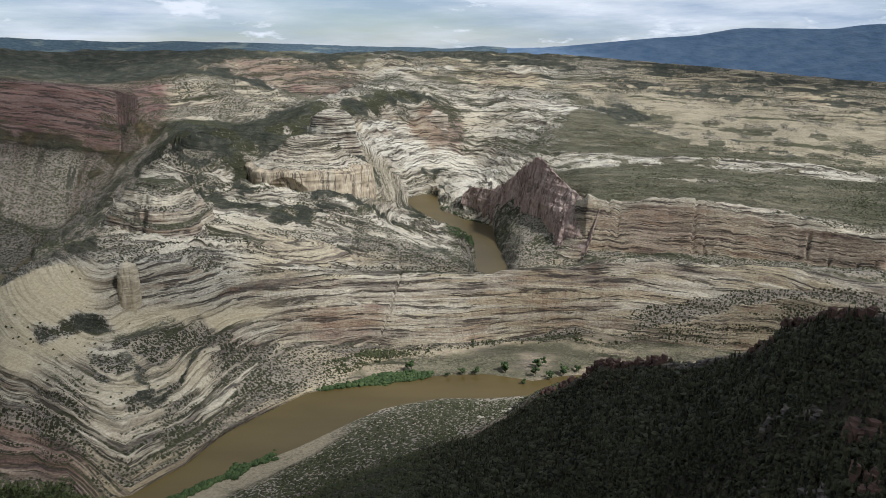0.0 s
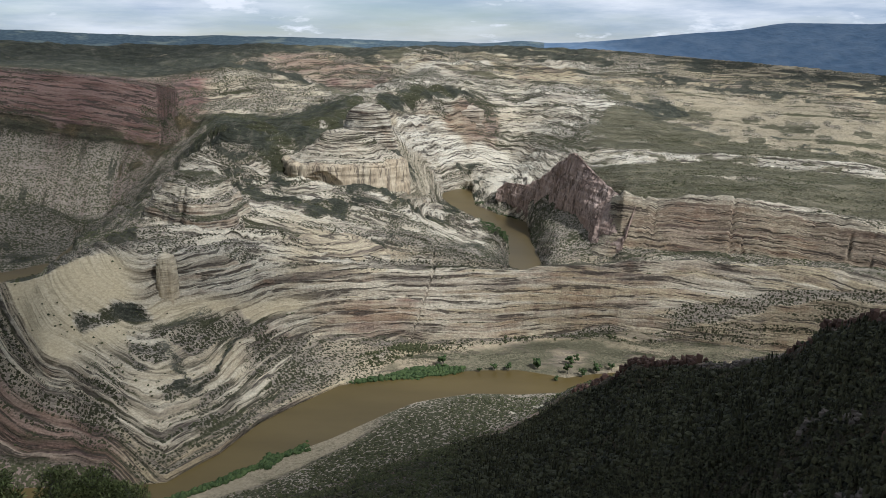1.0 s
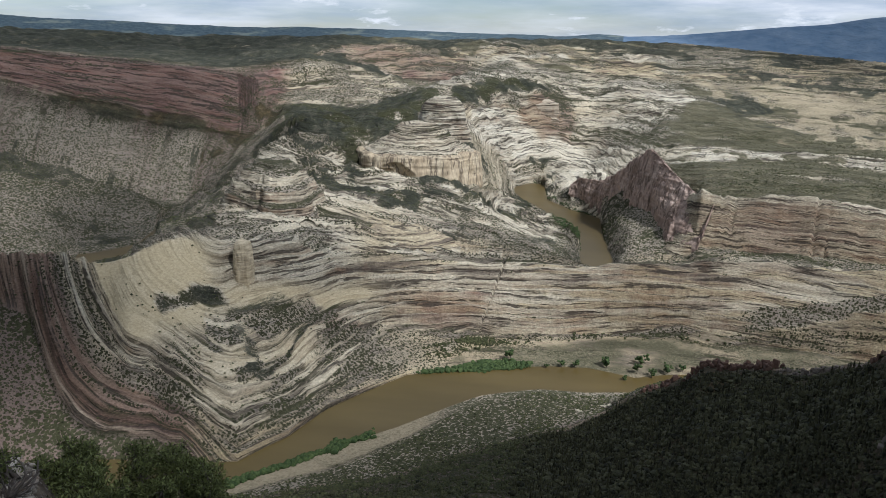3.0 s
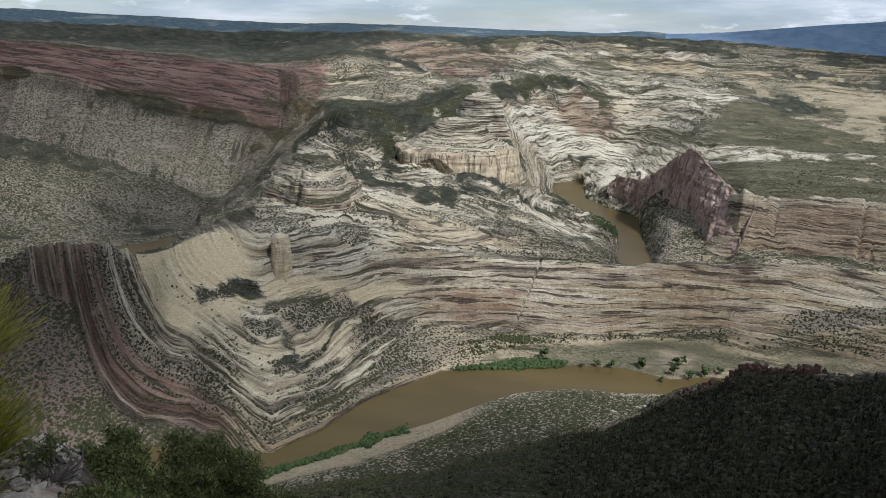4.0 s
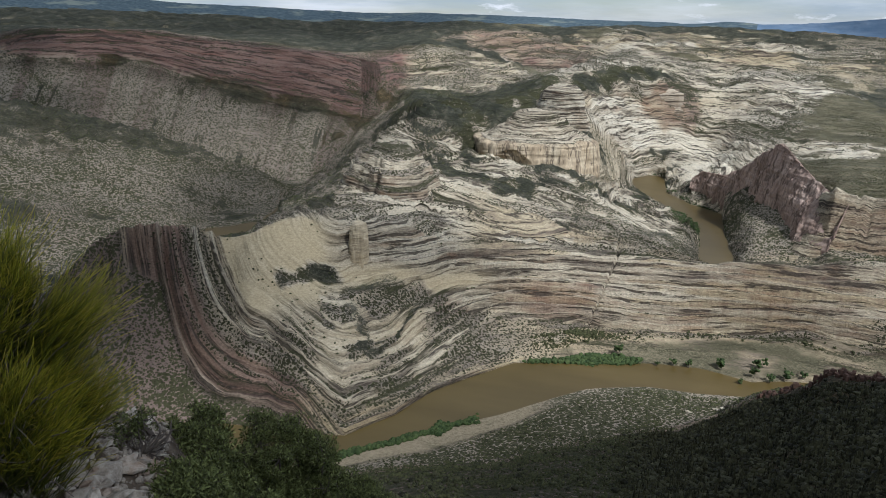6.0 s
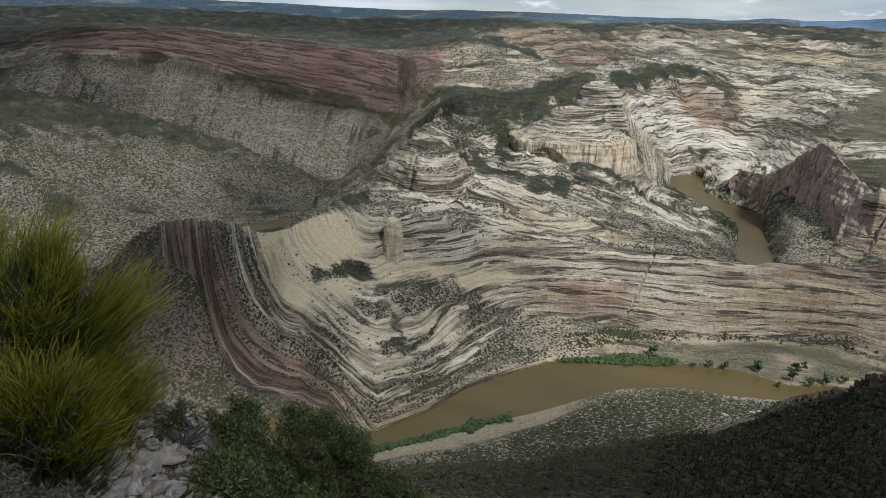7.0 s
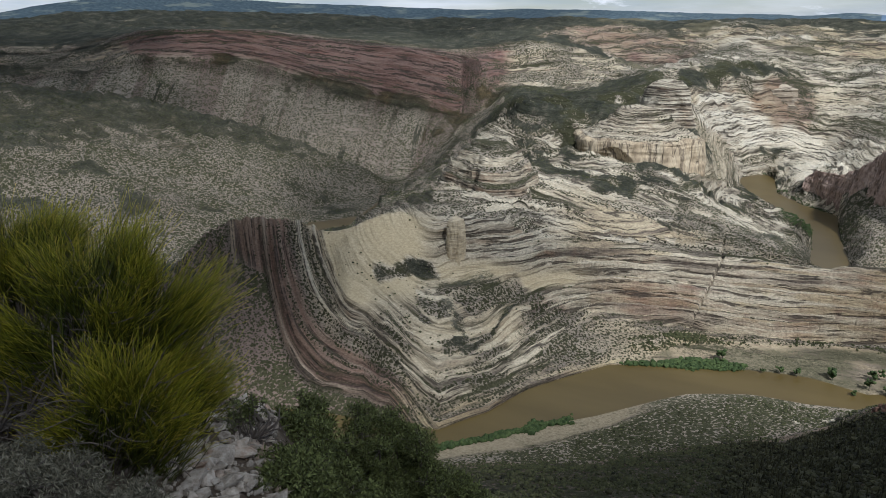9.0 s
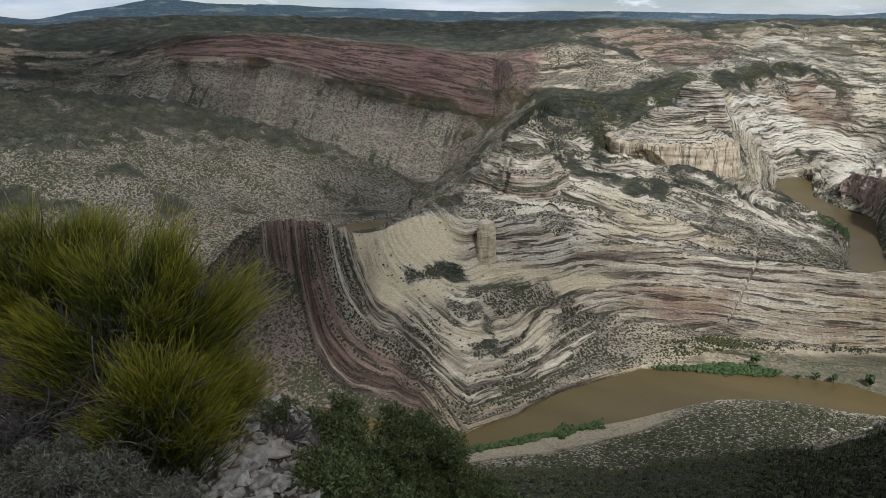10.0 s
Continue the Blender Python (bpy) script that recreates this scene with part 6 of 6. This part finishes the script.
def broom_bush(at, crowns, seed, label, stems=230, group=""):
    """A broom-like bush: bent woody branches that end in fans of thin green stems. crowns: (x, y, z, size, lean x, lean y)."""
    bush = new("broom_bush")
    bush.location = at
    tagged(bush, label, "bush")
    rng = np.random.default_rng(seed)
    c = np.array(crowns)
    ends = c[:, :3]
    foot = rng.normal(size=ends.shape) * (0.08, 0.08, 0.0)
    bends = ends * (0.55, 0.55, 0.25) + rng.normal(size=ends.shape) * 0.07
    v, q, _ = tubes(foot, bends, ends, np.full(len(c), 0.017), 6, 8, 0.4)
    split_tubes("branch", v, q, len(c), BARK, bush)
    twig = rng.integers(len(c), size=len(c) * 14)
    tw_a = ends[twig] * rng.uniform(0.55, 1.0, (len(twig), 1)) + rng.normal(size=(len(twig), 3)) * 0.05
    tw_b = tw_a + unit(rng.normal(size=(len(twig), 3)) + (0, 0, 0.3)) * rng.uniform(0.1, 0.28, (len(twig), 1))
    v, q, _ = tubes(tw_a, (tw_a + tw_b) / 2 + rng.normal(size=tw_a.shape) * 0.03, tw_b, np.full(len(twig), 0.0042), 4, 4, 0.4)
    part("twiggery", v, q, DEAD, bush, "pale grey dead twigs")["kind"] = "stuff"
    for x, y, z, size, lx, ly in crowns:
        n = int(stems * (0.6 + size))
        way = unit(np.stack([rng.normal(lx, 0.33, n), rng.normal(ly, 0.33, n), rng.uniform(0.55, 1.2, n)], axis=-1))
        start = np.array((x, y, z)) + rng.normal(size=(n, 3)) * (0.055, 0.055, 0.05) * (size / 0.3) - way * size * 0.35
        long = size * rng.uniform(0.65, 1.25, (n, 1))
        end = start + way * long + np.array((0, 0, 0.06)) * rng.uniform(-1.2, 1, (n, 1)) * long
        bend = start + way * long * 0.5 + rng.normal(size=(n, 3)) * 0.022 + np.array((0, 0, 0.02))
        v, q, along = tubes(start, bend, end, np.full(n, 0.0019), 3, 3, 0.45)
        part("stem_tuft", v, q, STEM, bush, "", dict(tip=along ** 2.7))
    return bush


def dome_crowns(rng, count, wide, deep, high, size, base=0.35):
    out = []
    for i in range(count):
        a, u = rng.uniform(0, 2 * math.pi), rng.uniform(0.0, 1.0) ** 0.7
        s = math.sqrt(1 - (u * 0.9) ** 2)
        s *= rng.uniform(0.75, 1.15)
        x, y, z = wide * s * math.cos(a), deep * s * math.sin(a), base * high + (1 - base) * high * u
        out.append((x, y, z, size * rng.uniform(0.65, 1.5), 0.9 * s * math.cos(a), 0.9 * s * math.sin(a)))
    return out


rng_bush = np.random.default_rng(11)
broom_bush(on_ground(-50.9, 3.75), dome_crowns(rng_bush, 34, 0.42, 0.40, 0.68, 0.27, -0.05), 12,
           "dense bright green broom-like bush on the stony edge")
broom_bush(on_ground(-55.2, 4.45), dome_crowns(rng_bush, 24, 0.42, 0.38, 0.70, 0.24, 0.3), 13,
           "yellow-green broom-like bush with grey dead twigs")
broom_bush(on_ground(-50.4, 3.25), dome_crowns(rng_bush, 18, 0.24, 0.22, 0.36, 0.23, -0.1), 14,
           "low green broom-like bush beside pale stones")


def leaf_cloud(centres, spread, count, size, rng, flat=0.6, up=0.4, slim=0.22):
    """count small pointed leaves round each of the centres: verts and quads."""
    n = len(centres) * count
    c = np.repeat(centres, count, axis=0)
    off = unit(rng.normal(size=(n, 3))) * (rng.uniform(0, 1, (n, 1)) ** 0.45) * np.repeat(spread, count)[:, None] * (1, 1, flat + 0.2)
    p = c + off
    way = unit(off + rng.normal(size=(n, 3)) * 0.04 + np.array((0, 0, up)) * np.repeat(spread, count)[:, None])
    side = unit(np.cross(way, rng.normal(size=(n, 3))))
    s = size * rng.uniform(0.6, 1.4, (n, 1))
    v = np.stack([p, p + way * s * 0.5 + side * s * slim, p + way * s, p + way * s * 0.5 - side * s * slim], axis=1)
    return v.reshape(-1, 3), np.arange(n * 4).reshape(n, 4)


def leafy_shrub(at, lobes, seed, label, material, per_lobe=14, leaves=46, leaf=0.022, name="shrub", slim=0.22):
    """A shrub of bent stems whose twigs carry small leaves. lobes: (x, y, z, radius)."""
    shrub = new(name)
    shrub.location = at
    tagged(shrub, label, name)
    rng = np.random.default_rng(seed)
    lb = np.array(lobes)
    ends = lb[:, :3]
    foot = rng.normal(size=ends.shape) * (0.06, 0.06, 0.0)
    v, q, _ = tubes(foot, ends * (0.5, 0.5, 0.35) + rng.normal(size=ends.shape) * 0.05, ends, np.full(len(lb), 0.016), 6, 7, 0.35)
    split_tubes("branch", v, q, len(lb), BARK, shrub)
    cs, sp, ta, tb = [], [], [], []
    for x, y, z, rad in lobes:
        d = unit(rng.normal(size=(per_lobe, 3)) + (0, 0, 0.35)) * rad * rng.uniform(0.45, 1.0, (per_lobe, 1))
        cs.append(d + (x, y, z))
        sp.append(np.full(per_lobe, rad * 0.36))
        ta.append(np.repeat([[x, y, z]], per_lobe, axis=0))
        tb.append(d * 1.25 + (x, y, z))
    cs, sp, ta, tb = np.concatenate(cs), np.concatenate(sp), np.concatenate(ta), np.concatenate(tb)
    v, q, _ = tubes(ta, (ta + tb) / 2 + rng.normal(size=ta.shape) * 0.02, tb, np.full(len(ta), 0.0035), 4, 3, 0.4)
    part("twiggery", v, q, DEAD, shrub, "thin grey twigs")["kind"] = "stuff"
    v, q = leaf_cloud(cs, sp, leaves, leaf, rng, slim=slim)
    part("foliage", v, q, material, shrub)["kind"] = "stuff"
    return shrub


def lobe_heap(rng, count, wide, deep, high, rad):
    out = []
    for i in range(count):
        a, u, s = rng.uniform(0, 6.28), rng.uniform(0.1, 1), rng.uniform(0.2, 1)
        out.append((wide * s * math.cos(a), deep * s * math.sin(a), high * (0.25 + 0.75 * u * (1.1 - 0.6 * s)), rad * rng.uniform(0.75, 1.25)))
    return out


def at_sight(az, el, r):
    """The point at the distance r whose sight line from the eye drops by el degrees."""
    return bearing(az, r, EYE - r * math.tan(radians(el)))


def plant_shrubs():
    rng = np.random.default_rng(21)
    dark = "dark green small-leaved shrub growing below the overlook edge"
    # bearing, drop of the crown's top, distance, breadth, height, lobes
    for az, el, r, w, h, n in [(-37.0, 30.5, 4.1, 0.2, 0.25, 7), (-34.2, 29.6, 4.6, 0.28, 0.4, 11), (-30.6, 25.0, 4.9, 0.3, 0.95, 19), (-27.6, 27.2, 4.8, 0.28, 0.7, 13),
                               (-24.8, 31.0, 4.6, 0.26, 0.45, 9), (-34.8, 31.5, 4.0, 0.28, 0.35, 11), (-30.2, 32.6, 4.0, 0.34, 0.4, 13), (-36.9, 32.4, 3.5, 0.18, 0.25, 7),
                               (-26.6, 34.0, 4.2, 0.3, 0.35, 9), (-34.6, 33.2, 3.45, 0.26, 0.3, 10), (-31.8, 34.2, 3.6, 0.26, 0.3, 10), (-38.4, 33.0, 3.3, 0.14, 0.2, 5)]:
        p = at_sight(az, el, r)
        top = p.z - 0.25
        p.z = max(top - h, float(overlook_height(np.array(p.x), np.array(p.y))) - 0.02)
        leafy_shrub(p, lobe_heap(rng, n, w, w, max(top - p.z, 0.1), 0.13), int(100 - az * 7 + el), dark, SHRUB_LEAF, 14, 120, 0.025, slim=0.15)
    leafy_shrub(on_ground(-40.9, 3.8), lobe_heap(rng, 5, 0.12, 0.1, 0.2, 0.09), 401, "small dark shrub between pale stones", SHRUB_LEAF, 10, 36, 0.016)
    for az, r, w, h, n in [(-56.2, 2.85, 0.2, 0.12, 13), (-59.8, 2.95, 0.2, 0.15, 9), (-52.8, 2.7, 0.15, 0.07, 7)]:
        leafy_shrub(on_ground(az, r), lobe_heap(rng, n, w, w, h, 0.09), int(500 - az * 5), "silvery grey-green sagebrush on stony soil", SAGE_LEAF, 14, 85, 0.024, "sagebrush", 0.08)


plant_shrubs()


def dead_brush(az, r, wide, high, count, seed):
    """A low tangle of dead grey twigs."""
    brush = new("dead_brush")
    brush.location = on_ground(az, r)
    tagged(brush, "low tangle of dead grey twigs on dark soil", "dead bush")
    rng = np.random.default_rng(seed)
    for name, n, thick, reach in (("dead_branch", 14, 0.009, 1.0), ("twiggery", count, 0.0032, 0.55)):
        a = rng.uniform(0, 2 * math.pi, n)
        d = np.stack([np.cos(a), np.sin(a), rng.uniform(0.1, 0.9, n)], axis=-1)
        start = d * (wide, wide, high) * rng.uniform(0.0, 0.6, (n, 1)) * (0.2 if name == "dead_branch" else 1.0)
        end = start + d * (wide, wide, high) * reach * rng.uniform(0.5, 1.1, (n, 1)) + rng.normal(size=(n, 3)) * 0.06
        bend = (start + end) / 2 + rng.normal(size=(n, 3)) * 0.07
        start[:, 2], end[:, 2] = np.abs(start[:, 2]), np.abs(end[:, 2])
        v, q, _ = tubes(start, bend, end, np.full(n, thick), 5, 6, 0.35)
        if name == "twiggery":
            part(name, v, q, DEAD, brush)["kind"] = "stuff"
        else:
            split_tubes(name, v, q, n, DEAD, brush)


dead_brush(-55.5, 3.75, 0.45, 0.42, 520, 71)
dead_brush(-58.6, 3.5, 0.35, 0.3, 300, 74)
dead_brush(-53.0, 3.35, 0.3, 0.2, 160, 72)
dead_brush(-40.8, 3.7, 0.12, 0.08, 60, 73)

# ---- trees and rocks down by the river ----
def river_tree(az, r, z, high, seed, label, group="cottonwoods on the river flat"):
    tree = new("tree")
    tree.location = bearing(az, r, z)
    tagged(tree, label, "tree", group=group)
    rng = np.random.default_rng(seed)
    tops = np.stack([rng.normal(0, 0.22, 7), rng.normal(0, 0.22, 7), rng.uniform(0.5, 0.95, 7)], axis=-1) * high
    v, q, _ = tubes(np.zeros((1, 3)) - (0, 0, 0.5), np.array([[0.1, 0, high * 0.3]]), np.array([[0.2, 0.1, high * 0.6]]), [high * 0.035], 7, 5, 0.5)
    part("trunk", v, q, BARK, tree, "grey-brown trunk")
    v, q, _ = tubes(np.repeat([[0.1, 0, high * 0.3]], 7, axis=0), tops * (0.6, 0.6, 0.7), tops, np.full(7, high * 0.014), 5, 4, 0.4)
    split_tubes("limb", v, q, 7, BARK, tree)
    vs, fs, off = [], [], 0
    shapes = clump_shapes(5, seed, 0.85, 0.45, 2)
    for t in range(26):
        v, f = shapes[t % 5]
        c = tops[t % 7] * rng.uniform(0.75, 1.05) + rng.normal(size=3) * high * 0.09
        vs.append(v * high * rng.uniform(0.16, 0.3) + c)
        fs.append(f + off)
        off += len(v)
    part("crown", np.concatenate(vs), np.concatenate(fs), WILLOW, tree, "green uneven crown")


def plant_river():
    rng = np.random.default_rng(31)
    for n, (az, r, high) in enumerate([(-2.4, 1382, 14), (1.6, 1372, 9), (2.7, 1374, 10), (5.0, 1388, 13), (7.5, 1414, 14), (7.3, 1375, 12),
                                       (8.4, 1370, 10), (9.5, 1394, 13), (10.6, 1410, 9), (6.4, 1344, 7), (0.4, 1364, 6)]):
        river_tree(az, r, land_at(az, r) - 0.2, high * 1.6, 600 + n, "leafy green cottonwood on the dry river flat")


plant_river()


def crag(name, spots, label, red=0.9, pale=0.0, seed=1):
    """Broken rock of angular blocks, each a part. spots: (bearing, distance, breadth, depth, height) of each heap."""
    rng = np.random.default_rng(seed)
    rock = new(name)
    rock.location = bearing(spots[0][0], spots[0][1], land_at(spots[0][0], spots[0][1]))
    tagged(rock, label, "rock")
    for az, r, wide, deep, up in spots:
        right, ahead = bearing(az + 90, 1, 0), bearing(az, 1, 0)
        for b in range(9):
            s, e = rng.uniform(-1, 1), rng.uniform(-1, 1)
            c = bearing(az, r, 0) + right * wide * s * 0.8 + ahead * deep * e * 0.7
            c.z = land_at(math.degrees(math.atan2(c.x, c.y)), math.hypot(c.x, c.y)) - 0.1 * up
            c -= rock.location
            w, d, h = wide * rng.uniform(0.18, 0.45), deep * rng.uniform(0.4, 0.8), up * rng.uniform(0.45, 1.0) * (1 - 0.4 * abs(s))
            turn = rng.uniform(-0.5, 0.5)
            bm = bmesh.new()
            for corner in [(i, j, k) for i in (-1, 1) for j in (-1, 1) for k in (-1, 1)]:
                q = np.array(corner) * rng.uniform(0.4, 1.0, 3)
                u, v = q[0] * w, q[1] * d * (1 - 0.25 * q[2])
                u, v = u * math.cos(turn) - v * math.sin(turn), u * math.sin(turn) + v * math.cos(turn)
                bm.verts.new(c + right * u + ahead * v + Vector((0, 0, h * (0.5 + 0.5 * q[2]))))
            got = bmesh.ops.convex_hull(bm, input=bm.verts)
            bmesh.ops.delete(bm, geom=list({g for g in got["geom_interior"] + got["geom_unused"] if isinstance(g, bmesh.types.BMVert)}), context="VERTS")
            me = bpy.data.meshes.new("block")
            bm.to_mesh(me)
            bm.free()
            me.materials.append(ROCK if pale else RUST if red > 0.6 else GREY_ROCK)
            z = np.array([p.co.z for p in me.vertices])
            for key, val in (("bed", z * 3 + rng.uniform(0, 60)), ("red", red + 0 * z), ("pale", pale + 0 * z), ("cover", 0.25 + 0 * z)):
                me.attributes.new(key, "FLOAT", "POINT").data.foreach_set("value", val.astype(np.float32))
            new("block", me).parent = rock


def outcrops():
    ledge = "rust-red broken rock ledge along the forested hillside"
    edge = lambda az: float(np.interp(az, AZ, KR[AT["spur"]]))
    crag("rock_ledge", [(a, edge(a) - 6, 10, 6, 12) for a in np.arange(8.2, 10.0, 0.45)], ledge, 1.0, seed=2)
    crag("rock_ledge", [(a, edge(a) - 7, 10, 6, 13) for a in np.arange(11.2, 17.4, 0.62)], ledge, 0.95, seed=3)
    crag("rock_ledge", [(a, edge(a) - 6, 6, 5, 8) for a in np.arange(23.2, 30.0, 0.75)], ledge, 0.85, seed=4)
    crag("rock_ledge", [(a, edge(a) - 12, 8, 4, 5) for a in np.arange(17.6, 20.5, 0.7)], "grey weathered rock ledge below the forested crest", 0.3, seed=5)
    for n, (az, r, w, d, up, red) in enumerate([(30.4, 340, 9, 8, 8, 0.9), (31.0, 300, 6, 7, 9, 0.7), (26.0, 236, 7, 5, 5, 0.35), (27.6, 226, 7, 6, 6, 0.9), (29.0, 222, 6, 5, 6, 0.5),
                                                (25.2, 400, 8, 4, 4, 0.3), (22.4, 240, 4, 4, 3, 0.3), (28.2, 300, 7, 5, 5, 0.35), (29.6, 270, 6, 5, 6, 0.9), (24.0, 330, 6, 3, 3, 0.3),
                                                (27.0, 380, 8, 4, 5, 0.5), (30.6, 235, 7, 6, 7, 0.8), (23.4, 225, 5, 4, 4, 0.35)]):
        crag("rock_outcrop", [(az, r, w, d, up), (az + 0.5, r - 6, w * 0.6, d * 0.7, up * 0.7)], "broken rust and grey rock outcrop on the forested hillside", red, seed=20 + n)
    for n, (az, r, w, d, up) in enumerate([(5.5, 1190, 16, 6, 4), (3.0, 1170, 8, 5, 3)]):
        crag("rock_outcrop", [(az, r, w, d, up)], "pale rock outcrop by the river bank", 0.0, 0.7, 40 + n)


outcrops()
